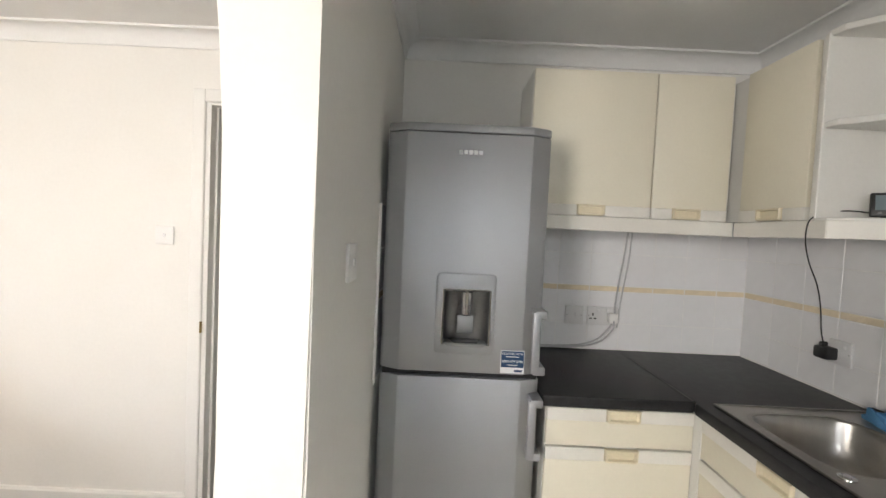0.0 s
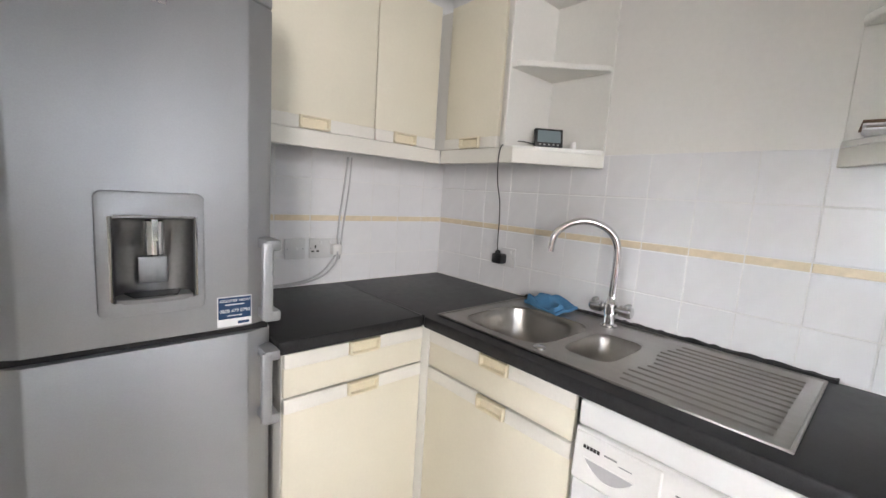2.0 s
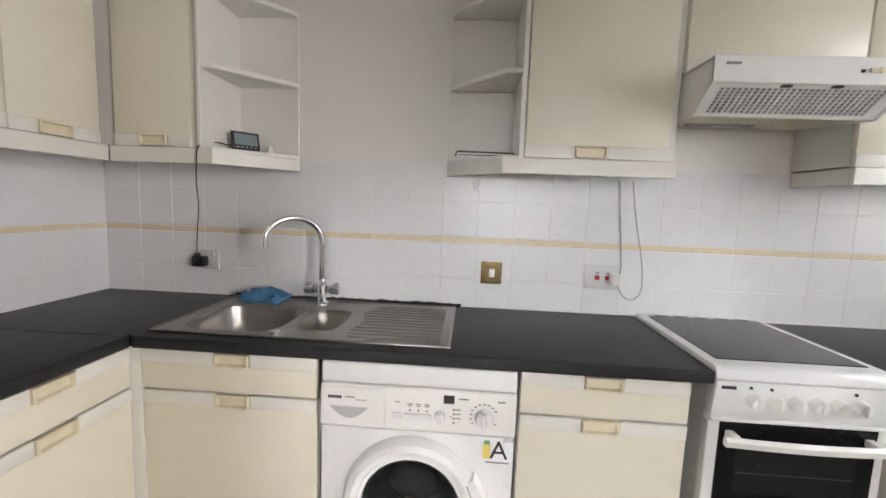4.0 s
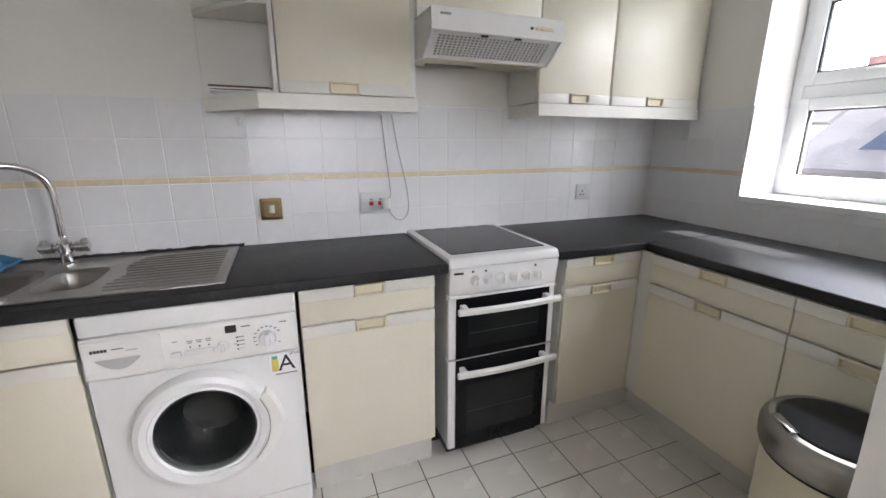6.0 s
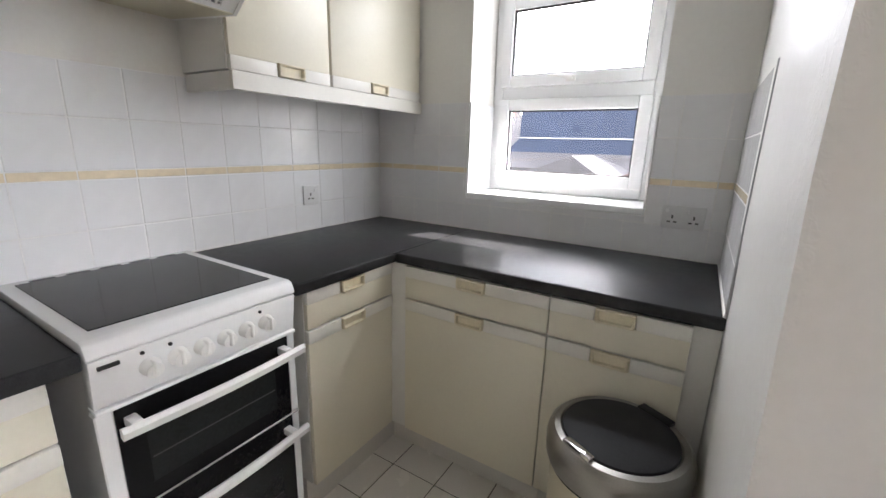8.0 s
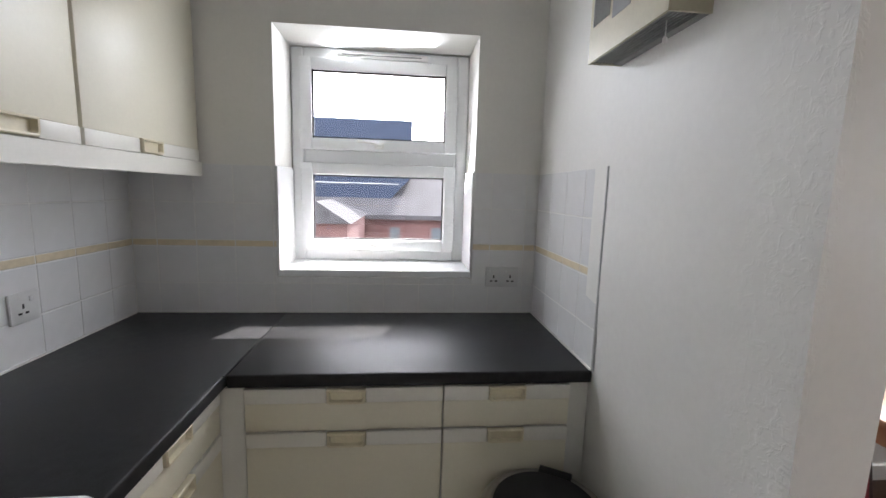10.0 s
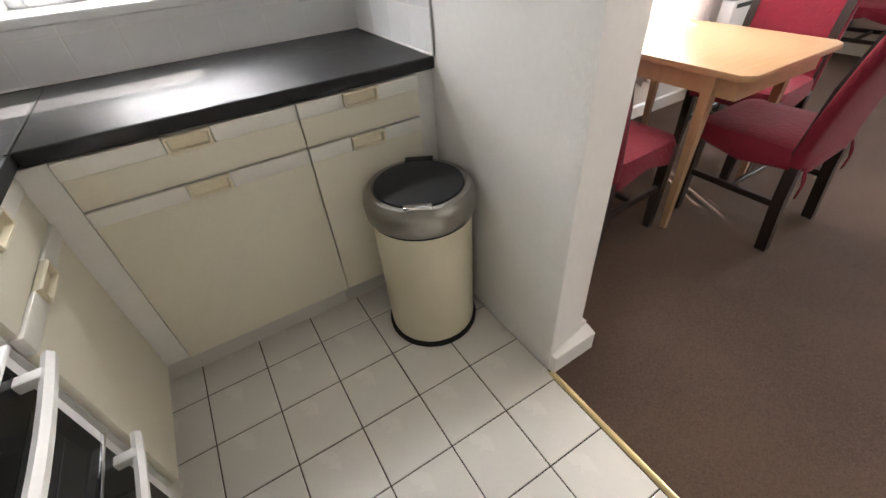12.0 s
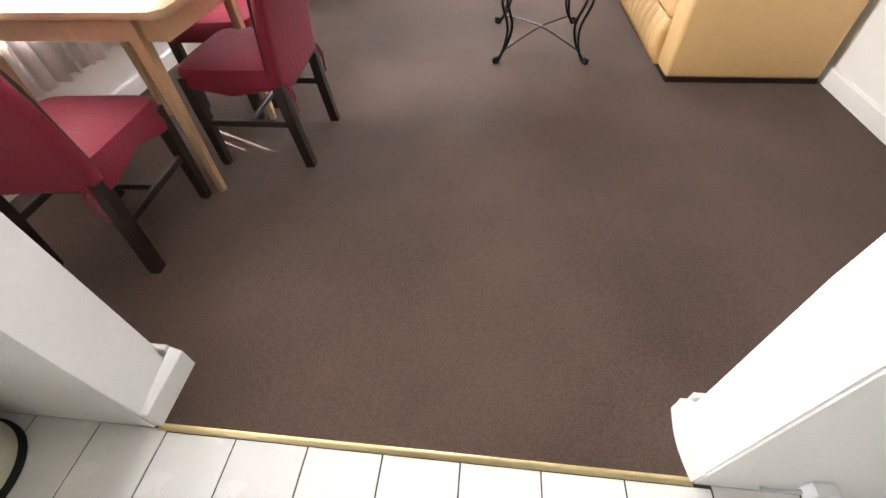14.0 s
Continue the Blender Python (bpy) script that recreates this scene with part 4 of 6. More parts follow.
part("print", join(box(PX - 0.0042, PX - 0.002, -1.345, -1.315, 0.762, 0.766), box(PX - 0.0042, PX - 0.002, -1.380, -1.350, 0.755, 0.757)), PRINT, fascia)
part("button", box(PX - 0.008, PX + 0.004, -1.488, -1.460, 0.705, 0.724, 0.004, 2), WHITE, fascia)
part("button_bar", box(PX - 0.007, PX + 0.004, -1.578, -1.496, 0.705, 0.724, 0.004, 2), WHITE, fascia)
for y in (-1.514, -1.540, -1.566):
    part("lamp", box(PX - 0.002, PX + 0.003, y - 0.002, y + 0.002, 0.731, 0.735), BLACKPRINT, fascia)
    part("print", join(box(PX - 0.001, PX + 0.003, y - 0.008, y + 0.008, 0.752, 0.754), box(PX - 0.001, PX + 0.003, y - 0.006, y + 0.006, 0.746, 0.748)), PRINT, fascia)
part("print", join(box(PX - 0.001, PX + 0.003, -1.482, -1.468, 0.756, 0.758), box(PX - 0.001, PX + 0.003, -1.53, -1.465, 0.684, 0.686)), PRINT, fascia)
part("display", box(PX - 0.002, PX + 0.004, -1.648, -1.616, 0.762, 0.786, 0.001), BLACK_P, fascia, "small dark display")
for y, z, r in ((-1.606, 0.722, 0.016), (-1.738, 0.726, 0.026)):
    dial = part("dial", lathe([(r, 0), (r, 0.012), (r * 0.9, 0.018), (0.002, 0.019)], Matrix.Translation((PX + 0.002, y, z)) @ pose(0, 0, 0, 0, -90, 0), 28), WHITE, fascia, "round white dial")
    part("dial_ridge", box(PX - 0.027, PX - 0.010, y - r * 0.28, y + r * 0.28, z - r * 0.85, z + r * 0.85, 0.003, 2), WHITE, dial)
ticks = []
for i in range(16):
    a = radians(-60 + 300 * i / 15)
    y, z = -1.738 + 0.040 * math.sin(a), 0.726 + 0.040 * math.cos(a)
    ticks.append(box(PX - 0.0005, PX + 0.004, y - 0.004, y + 0.004, z - 0.0016, z + 0.0016))
for y in (-1.640, -1.575):
    ticks.append(box(PX - 0.0005, PX + 0.004, y - 0.005, y + 0.005, 0.720, 0.722))
for i in range(4):
    ticks.append(box(PX - 0.0005, PX + 0.004, -1.668, -1.652, 0.742 - 0.0135 * i, 0.745 - 0.0135 * i))
ticks += [box(PX - 0.0005, PX + 0.004, -1.690, -1.662, 0.776, 0.779), box(PX - 0.0005, PX + 0.004, -1.80, -1.778, 0.774, 0.777), box(PX - 0.0005, PX + 0.004, -1.805, -1.765, 0.700, 0.702)]
part("print", join(*ticks), PRINT, fascia)
for i in range(4):
    part("lamp", box(PX - 0.002, PX + 0.003, -1.650, -1.645, 0.741 - 0.0135 * i, 0.745 - 0.0135 * i), BLACKPRINT, fascia)
label_a = part("energy_label", box(WF - 0.0008, WF + 0.001, -1.826, -1.736, 0.585, 0.660), PAPER, wm, "energy rating sticker")
part("letter", letters("A", 0.082, Matrix.Translation((WF - 0.0014, -1.788, 0.618)) @ face_w), BLACKPRINT, label_a)
part("letter", letters("plus", 0.020, Matrix.Translation((WF - 0.0014, -1.816, 0.655)) @ face_w), PRINT, label_a)
part("patch", box(WF - 0.0012, WF + 0.001, -1.762, -1.740, 0.592, 0.636), YELLOWP, label_a)
part("patch", box(WF - 0.0012, WF + 0.001, -1.760, -1.742, 0.637, 0.650), GREENP, label_a)
part("print", box(WF - 0.0012, WF + 0.001, -1.82, -1.75, 0.578, 0.582), PRINT, label_a)
for y in (WY0 + 0.05, WY1 - 0.05):
    part("foot", lathe([(0.018, 0), (0.018, 0.012), (0.010, 0.016)], Matrix.Translation((-0.55, y, 0)), 16), RUBBER, wm)

# ---- cooker ----
cooker = thing("cooker", (-0.30, -2.644, 0), "white freestanding double oven with a black ceramic hob", "cooker")
CY0, CY1, CF = -2.893, -2.396, -0.585
part("body", box(-0.555, -0.03, CY0 + 0.004, CY1 - 0.004, 0.055, 0.885, 0.004), WHITE, cooker)
part("plinth", box(-0.53, -0.05, CY0 + 0.015, CY1 - 0.015, 0.0, 0.055), BLACK_P, cooker)
hob = part("hob", prism([(-0.600, 0.884), (-0.606, 0.890), (-0.594, 0.918), (-0.580, 0.924), (-0.012, 0.924), (-0.012, 0.884)], "y", CY0, CY1, 0.005, 2), WHITE, cooker)
part("hob_glass", box(-0.535, -0.055, CY0 + 0.032, CY1 - 0.032, 0.922, 0.9265, 0.001), BGLASS, hob, "black ceramic hob glass")
for i in range(5):
    part("vent_slot", box(-0.046, -0.036, -2.46 - 0.08 * i - 0.055, -2.46 - 0.08 * i, 0.9235, 0.9252), LIDGREY, hob)
part("fascia", prism([(-0.555, 0.770), (CF - 0.004, 0.770), (-0.604, 0.884), (-0.555, 0.884)], "y", CY0 + 0.002, CY1 - 0.002, 0.004, 2), WHITE, cooker)
part("trim_bar", box(CF - 0.012, -0.555, CY0 + 0.001, CY1 - 0.001, 0.758, 0.769, 0.004, 2), WHITE, cooker)
for i in range(6):
    y = -2.505 - 0.0575 * i
    knob = part("knob", lathe([(0.022, 0), (0.022, 0.005), (0.0195, 0.009), (0.018, 0.026), (0.003, 0.028)], Matrix.Translation((-0.597, y, 0.829)) @ pose(0, 0, 0, 0, -98, 0), 24), WHITE_P, cooker, "white control knob")
    part("knob_ridge", box(-0.630, -0.600, y - 0.0045, y + 0.0045, 0.812, 0.848, 0.003), WHITE_P, knob)
for y, z in ((-2.492, 0.868), (-2.548, 0.866), (-2.775, 0.866)):
    part("lamp", box(-0.608, -0.600, y - 0.004, y + 0.004, z - 0.004, z + 0.004, 0.002), BLACKPRINT, cooker)
part("badge", box(-0.607, -0.600, -2.450, -2.412, 0.862, 0.870), BLACKPRINT, cooker, "small dark badge")


def oven_door(z0, z1, bar_z):
    d = part("oven_door", box(CF - 0.002, -0.558, CY0 + 0.026, CY1 - 0.034, z0, z1, 0.002), BGLASS, cooker, "black glass oven door with white sides")
    part("door_side", box(CF, -0.556, CY0, CY0 + 0.026, z0, z1, 0.003), WHITE, d)
    part("door_side", box(CF, -0.556, CY1 - 0.034, CY1, z0, z1, 0.003), WHITE, d)
    part("inner_window", box(CF - 0.0028, CF, CY0 + 0.075, CY1 - 0.085, z0 + (z1 - z0) * 0.16, z0 + (z1 - z0) * 0.72, 0.0005), OVENGLASS, d)
    bars = [box(CF - 0.0032, CF - 0.002, CY0 + 0.080, CY1 - 0.090, z0 + (z1 - z0) * 0.40, z0 + (z1 - z0) * 0.40 + 0.004)]
    part("shelf_line", join(*bars), LIDGREY, d)
    pts = []
    for i in range(9):
        s = i / 8
        pts.append((CF - 0.036 - 0.012 * math.sin(math.pi * s), CY1 - 0.030 + (CY0 - CY1 + 0.026) * s, bar_z))
    rings = [[(x - 0.006, y, z - 0.014), (x + 0.007, y, z - 0.012), (x + 0.008, y, z + 0.010), (x - 0.002, y, z + 0.014), (x - 0.010, y, z + 0.004)] for x, y, z in pts]
    bar = part("handle", loft(rings), WHITE_P, d, "white curved bar handle")
    for y in (CY1 - 0.060, CY0 + 0.050):
        part("bracket", box(CF - 0.040, CF, y - 0.012, y + 0.012, bar_z - 0.004, bar_z + 0.018, 0.004, 2), WHITE_P, bar)
    return d


oven_door(0.492, 0.755, 0.712)
oven_door(0.060, 0.484, 0.435)
part("mid_trim", box(CF - 0.006, -0.556, CY0 + 0.001, CY1 - 0.001, 0.4845, 0.4915, 0.002), CHROME, cooker)

# ---- extractor hood ----
hood = thing("extractor_hood", (-0.22, -2.665, 1.675), "cream-white extractor hood with a slotted grille", "extractor hood")
HY0, HY1 = -2.952, -2.380
part("shell", join(prism([(-0.004, 1.70), (-0.30, 1.676), (-0.345, 1.672), (-0.450, 1.752), (-0.445, 1.828), (-0.285, 1.828), (-0.004, 1.828)], "y", HY0, HY0 + 0.012, 0.001),
                   prism([(-0.004, 1.70), (-0.30, 1.676), (-0.345, 1.672), (-0.450, 1.752), (-0.445, 1.828), (-0.285, 1.828), (-0.004, 1.828)], "y", HY1 - 0.012, HY1, 0.001),
                   box(-0.285, -0.004, HY0 + 0.012, HY1 - 0.012, 1.812, 1.828)), WHITE_P, hood)
part("front_panel", prism([(-0.452, 1.752), (-0.440, 1.748), (-0.434, 1.832), (-0.447, 1.832)], "y", HY0, HY1, 0.002), WHITE_P, hood)
part("top_slope", prism([(-0.447, 1.830), (-0.434, 1.820), (-0.284, 1.818), (-0.284, 1.834)], "y", HY0, HY1, 0.002), WHITE_P, hood)
slope_a, slope_b = Vector((-0.443, 0, 1.754)), Vector((-0.345, 0, 1.676))
run = slope_b - slope_a
nrm = Vector((-run.z, 0, run.x)).normalized()
grille = part("grille_frame", join(*[prism([((slope_a + run * a).x, (slope_a + run * a).z), ((slope_a + run * b).x, (slope_a + run * b).z), ((slope_a + run * b).x + 0.005, (slope_a + run * b).z + 0.005), ((slope_a + run * a).x + 0.005, (slope_a + run * a).z + 0.005)], "y", y0, y1)
                                      for a, b, y0, y1 in [(0, 0.14, HY0 + 0.012, HY1 - 0.012), (0.90, 1.0, HY0 + 0.012, HY1 - 0.012), (0.14, 0.90, HY0 + 0.012, HY0 + 0.05), (0.14, 0.90, HY1 - 0.035, HY1 - 0.012)]]), WHITE_P, hood)
bars = []
for i in range(29):
    y = HY0 + 0.05 + (HY1 - HY0 - 0.085) * i / 28
    p, q = slope_a + run * 0.14, slope_a + run * 0.90
    bars.append(prism([(p.x, p.z), (q.x, q.z), (q.x + 0.004, q.z + 0.004), (p.x + 0.004, p.z + 0.004)], "y", y - 0.003, y + 0.003))
for k in range(9):
    p, q = slope_a + run * (0.14 + 0.095 * k - 0.012), slope_a + run * (0.14 + 0.095 * k + 0.014)
    bars.append(prism([(p.x + 0.001, p.z + 0.001), (q.x + 0.001, q.z + 0.001), (q.x + 0.003, q.z + 0.003), (p.x + 0.003, p.z + 0.003)], "y", HY0 + 0.05, HY1 - 0.035))
part("grille_mesh", join(*bars), WHITE_P, grille, "cream slotted filter grille")
part("filter", prism([(-0.432, 1.760), (-0.345, 1.690), (-0.335, 1.700), (-0.422, 1.770)], "y", HY0 + 0.014, HY1 - 0.014), GREYP, hood)
part("underside", prism([(-0.345, 1.673), (-0.004, 1.702), (-0.004, 1.708), (-0.345, 1.680)], "y", HY0 + 0.012, HY1 - 0.012), OLD_P, hood)
part("lamp_slot", box(-0.16, -0.13, -2.70, -2.46, 1.684, 1.694), GREYP, hood)
part("switches", join(box(-0.455, -0.446, -2.90, -2.82, 1.786, 1.798, 0.001), box(-0.457, -0.447, -2.855, -2.845, 1.784, 1.800, 0.001)), HANDLE, hood, "slider switches")
part("button", lathe([(0.005, 0), (0.005, 0.006), (0.001, 0.007)], Matrix.Translation((-0.448, -2.800, 1.790)) @ pose(0, 0, 0, 0, -90, 0), 14), BLACK_P, hood)
for y in (-2.60, -2.745):
    part("clip", box(-0.446, -0.432, y - 0.014, y + 0.014, 1.744, 1.750, 0.001), BLACK_P, hood)
part("badge", box(-0.455, -0.448, -2.455, -2.415, 1.805, 1.811), PRINT, hood)

# ---- pedal-free touch bin ----
BX, BY = -1.491, -3.184
bin_ = thing("touch_bin", (BX, BY, 0), "cream round touch bin with steel rim and dark lid", "bin")
mb = Matrix.Translation((BX, BY, 0))
part("bucket", lathe([(0.160, 0.016), (0.162, 0.03), (0.164, 0.300), (0.166, 0.506)], mb, 56), material("cream_enamel", (0.70, 0.645, 0.485), 0.35, vary=0.03, scale=5), bin_)
part("base_ring", lathe([(0.162, 0.0), (0.171, 0.002), (0.172, 0.016), (0.164, 0.020)], mb, 56), RUBBER, bin_, "black rubber base ring")
part("seal_ring", lathe([(0.160, 0.503), (0.1690, 0.504), (0.1690, 0.513), (0.160, 0.514)], mb, 56), RUBBER, bin_)
rim = part("steel_rim", lathe([(0.160, 0.512), (0.175, 0.515), (0.180, 0.530), (0.182, 0.572), (0.177, 0.592), (0.164, 0.605), (0.149, 0.607), (0.142, 0.602)], mb, 64), BIN_STEEL, bin_, "brushed steel rim")
lid = part("lid", lathe([(0.144, 0.603), (0.142, 0.610), (0.130, 0.614), (0.06, 0.618), (0.002, 0.619)], mb, 56), LIDGREY, bin_, "dark grey plastic lid")
fx = Vector((0.16, 0.28, 0)).normalized()
sidev = Vector((-fx.y, fx.x, 0))
for s, w, l, mat, nm in ((1, 0.042, 0.022, CHROME, "touch_tab"), (-1, 0.048, 0.030, BLACK_P, "hinge")):
    c = Vector((BX, BY, 0.610)) + fx * s * 0.148
    t = Matrix(((fx.x, sidev.x, 0, c.x), (fx.y, sidev.y, 0, c.y), (0, 0, 1, c.z), (0, 0, 0, 1)))
    bm = box(-l / 2, l / 2, -w, w, -0.008, 0.006, 0.003, 2)
    bmesh.ops.transform(bm, matrix=t, verts=bm.verts)
    part(nm, bm, mat, lid)

# ---- wall heater ----
heater = thing("wall_heater", (-1.64, -3.15, 1.8), "beige wall-mounted fan heater with louvres", "heater")
GX0, GX1, GY0, GY1, GZ0, GZ1 = -1.682, -1.585, -3.340, -3.000, 1.790, 2.110
part("case", join(box(GX0, GX1, GY0, GY0 + 0.006, GZ0, GZ1), box(GX0, GX1, GY1 - 0.006, GY1, GZ0, GZ1), box(GX1 - 0.006, GX1 + 0.0005, GY0 + 0.006, GY1 - 0.006, GZ0, GZ1), box(GX0, GX1 - 0.006, GY0 + 0.006, GY1 - 0.006, GZ1 - 0.006, GZ1)), OLD_P, heater)
for i in range(7):
    x = GX0 + 0.030 + 0.009 * i
    part("slat", box(x, x + 0.003, GY0 + 0.008, GY1 - 0.008, GZ0 + 0.002, GZ0 + 0.020), GREYP, heater)
part("bottom_plate", box(GX0, GX0 + 0.028, GY0 + 0.006, GY1 - 0.006, GZ0 + 0.001, GZ0 + 0.010), GREYP, heater)
part("inside", box(GX0 + 0.005, GX1 - 0.008, GY0 + 0.008, GY1 - 0.008, GZ0 + 0.022, GZ1 - 0.01), DARK, heater)
for i in range(9):
    y = GY0 + 0.020 + 0.010 * i
    part("louvre", box(GX1, GX1 + 0.0025, y, y + 0.005, GZ0 + 0.085, GZ1 - 0.05), GREYP, heater)
part("switch_panel", box(GX1, GX1 + 0.002, -3.22, -3.14, GZ0 + 0.07, GZ0 + 0.16), GREYP, heater)
part("pull_cord", join(tube([(GX1 - 0.03, GY1 - 0.05, GZ0 + 0.01), (GX1 - 0.03, GY1 - 0.05, GZ0 - 0.03)], 0.0012, 5, 2), lathe([(0.004, 0), (0.005, 0.010), (0.002, 0.014)], Matrix.Translation((GX1 - 0.03, GY1 - 0.05, GZ0 - 0.042)), 12)), WHITE_P, heater)

# ---- sockets, switches and cables ----
D0 = 0.006


def plate(name, side, u, z, w, h, mat, label, category, wall_d=D0):
    at = {"E": (-wall_d, u, z), "N": (u, -wall_d, z), "S": (u, KS + wall_d, z)}[side]
    p = thing(name, at, label, category)
    part("plate", on(side, u - w / 2, u + w / 2, wall_d, wall_d + 0.009, z - h / 2, z + h / 2, 0.003, 2), mat, p)
    return p


def pins(p, side, u, z, flip=1):
    d = D0 + 0.0075
    for du, dz, w, h in ((0, 0.010, 0.003, 0.007), (-0.011, -0.010, 0.006, 0.003), (0.011, -0.010, 0.006, 0.003)):
        part("pin_hole", on(side, u + du - w, u + du + w, d, d + 0.002, z + dz - h, z + dz + h), BLACKPRINT, p)


def rocker(p, side, u, z, mat=None, w=0.010, h=0.016):
    part("rocker", on(side, u - w / 2, u + w / 2, D0 + 0.007, D0 + 0.0125, z - h / 2, z + h / 2, 0.002, 2), mat or WHITE, p)


def screws(p, side, us, z):
    for u in us:
        part("screw", on(side, u - 0.0022, u + 0.0022, D0 + 0.008, D0 + 0.010, z - 0.0022, z + 0.0022, 0.001), PRINT, p)


s1 = plate("wall_switch", "N", -0.819, 1.073, 0.088, 0.088, PLATE, "white single appliance switch above the worktop", "switch")
rocker(s1, "N", -0.812, 1.073)
screws(s1, "N", (-0.853, -0.785), 1.073)
s2 = plate("double_socket", "N", -0.684, 1.073, 0.146, 0.088, PLATE, "white double socket with a plug in it", "socket")
pins(s2, "N", -0.730, 1.070)
rocker(s2, "N", -0.705, 1.098)
rocker(s2, "N", -0.662, 1.098)
screws(s2, "N", (-0.750, -0.618), 1.073)
lone("white_plug", box(-0.664, -0.622, -0.052, -0.015, 1.045, 1.092, 0.006, 2), WHITE_P, (-0.643, -0.03, 1.045), "white three-pin plug in the double socket", "plug")
lone("white_cable", tube([(-0.643, -0.050, 1.06), (-0.650, -0.055, 1.02), (-0.700, -0.040, 0.955), (-0.80, -0.03, 0.925), (-0.95, -0.03, 0.918), (-1.12, -0.03, 0.915)], 0.0042), FLEX,
     (-0.8, -0.03, 0.92), "white flex running from the socket behind the fridge", "cable")
lone("white_cable", tube([(-0.590, -0.020, 1.478), (-0.598, -0.018, 1.38), (-0.618, -0.016, 1.22), (-0.634, -0.030, 1.12), (-0.640, -0.046, 1.07), (-0.665, -0.03, 1.01), (-0.71, -0.02, 0.96), (-0.80, -0.02, 0.930), (-0.95, -0.02, 0.922), (-1.12, -0.02, 0.922)], 0.0042),
     FLEX, (-0.6, -0.02, 1.2), "white flex hanging from the cabinet to the worktop", "cable")
lone("white_cable", tube([(-0.566, -0.012, 1.478), (-0.574, -0.010, 1.34), (-0.598, -0.010, 1.16), (-0.612, -0.012, 1.02)], 0.0038), FLEX, (-0.58, -0.01, 1.2), "white flex taped down the tiles", "cable")
s3 = plate("single_socket", "E", -0.500, 1.070, 0.088, 0.088, PLATE, "white single socket with a black plug", "socket")
rocker(s3, "E", -0.520, 1.095)
screws(s3, "E", (-0.535,), 1.070)
lone("black_plug", join(box(-0.060, -0.015, -0.500, -0.442, 1.040, 1.086, 0.008, 2), box(-0.050, -0.020, -0.465, -0.452, 1.083, 1.100, 0.004)), BLACK_P, (-0.04, -0.47, 1.04), "black adaptor plug in the single socket", "plug")
lone("black_cable", tube([(-0.14, -0.690, 1.560), (-0.19, -0.660, 1.566), (-0.255, -0.650, 1.552), (-0.296, -0.652, 1.530), (-0.300, -0.648, 1.47), (-0.255, -0.615, 1.40), (-0.18, -0.570, 1.32), (-0.115, -0.520, 1.24), (-0.065, -0.478, 1.14), (-0.035, -0.459, 1.095)], 0.0022),
     BLACK_P, (-0.28, -0.64, 1.4), "thin black lead from the display to its plug", "cable")
s4 = plate("brass_switch", "E", -1.772, 1.068, 0.090, 0.096, BRASS, "aged brass switch plate with a white rocker", "switch")
part("inner_plate", box(-0.0165, -0.0145, -1.808, -1.740, 1.032, 1.104, 0.001), material("dull_brass", (0.17, 0.13, 0.06), 0.45, metal=0.8, vary=0.2, scale=40), s4)
rocker(s4, "E", -1.774, 1.068, WHITE_P, 0.018, 0.030)
part("rocker_seat", box(-0.0172, -0.0160, -1.786, -1.762, 1.050, 1.086), WHITE_P, s4)
s5 = plate("cooker_switch", "E", -2.243, 1.073, 0.146, 0.104, PLATE, "white cooker switch with red rockers", "switch")
for y in (-2.221, -2.264):
    rocker(s5, "E", y, 1.070, REDP, 0.020, 0.020)
    part("lamp_window", box(-0.0165, -0.013, y - 0.007, y + 0.007, 1.086, 1.094), PRINT, s5)
screws(s5, "E", (-2.185,), 1.073)
lone("white_plug", box(-0.055, -0.015, -2.306, -2.268, 1.045, 1.095, 0.008, 2), WHITE_P, (-0.03, -2.287, 1.045), "white plug in the cooker switch", "plug")
lone("white_cable", tube([(-0.040, -2.297, 1.050), (-0.040, -2.318, 1.010), (-0.035, -2.352, 0.985), (-0.030, -2.388, 0.998), (-0.028, -2.404, 1.05), (-0.028, -2.392, 1.16), (-0.030, -2.355, 1.33), (-0.032, -2.330, 1.48)], 0.0032),
     FLEX, (-0.03, -2.37, 1.2), "white lead looping from cabinet to cooker switch", "cable")
lone("white_cable", tube([(-0.010, -2.286, 1.478), (-0.010, -2.296, 1.36), (-0.010, -2.308, 1.24), (-0.012, -2.318, 1.13), (-0.018, -2.312, 1.09)], 0.0030), FLEX, (-0.01, -2.30, 1.3),
     "thin white flex taped down to the cooker switch", "cable")
s6 = plate("single_socket", "E", -3.476, 1.076, 0.092, 0.090, PLATE, "white single socket in the window corner", "socket")
pins(s6, "E", -3.470, 1.070)
rocker(s6, "E", -3.495, 1.098)
s7 = plate("double_socket", "S", -1.535, 1.074, 0.146, 0.088, PLATE, "white double socket beside the window", "socket")
for u in (-1.572, -1.498):
    pins(s7, "S", u, 1.066)
    rocker(s7, "S", u + 0.020, 1.098)


def west_plate(name, y, z, x, face, label):
    p = thing(name, (x, y, z), label, "switch")
    a, b = sorted((x, x + face * 0.009))
    part("plate", box(a, b, y - 0.044, y + 0.044, z - 0.046, z + 0.046, 0.003, 2), WHITE_P, p)
    a, b = sorted((x + face * 0.007, x + face * 0.0125))
    part("rocker", box(a, b, y - 0.006, y + 0.006, z - 0.009, z + 0.009, 0.002), WHITE, p)
    return p


west_plate("light_switch", -0.985, 1.356, KW, 1, "white light switch on the partition")
p = thing("light_switch", (-2.798, 0, 1.362), "white light switch beside the doorway", "switch")
part("plate", box(-2.843, -2.755, -0.009, 0, 1.318, 1.406, 0.003, 2), WHITE_P, p)
part("rocker", box(-2.804, -2.792, -0.0125, -0.007, 1.353, 1.371, 0.002), WHITE, p)
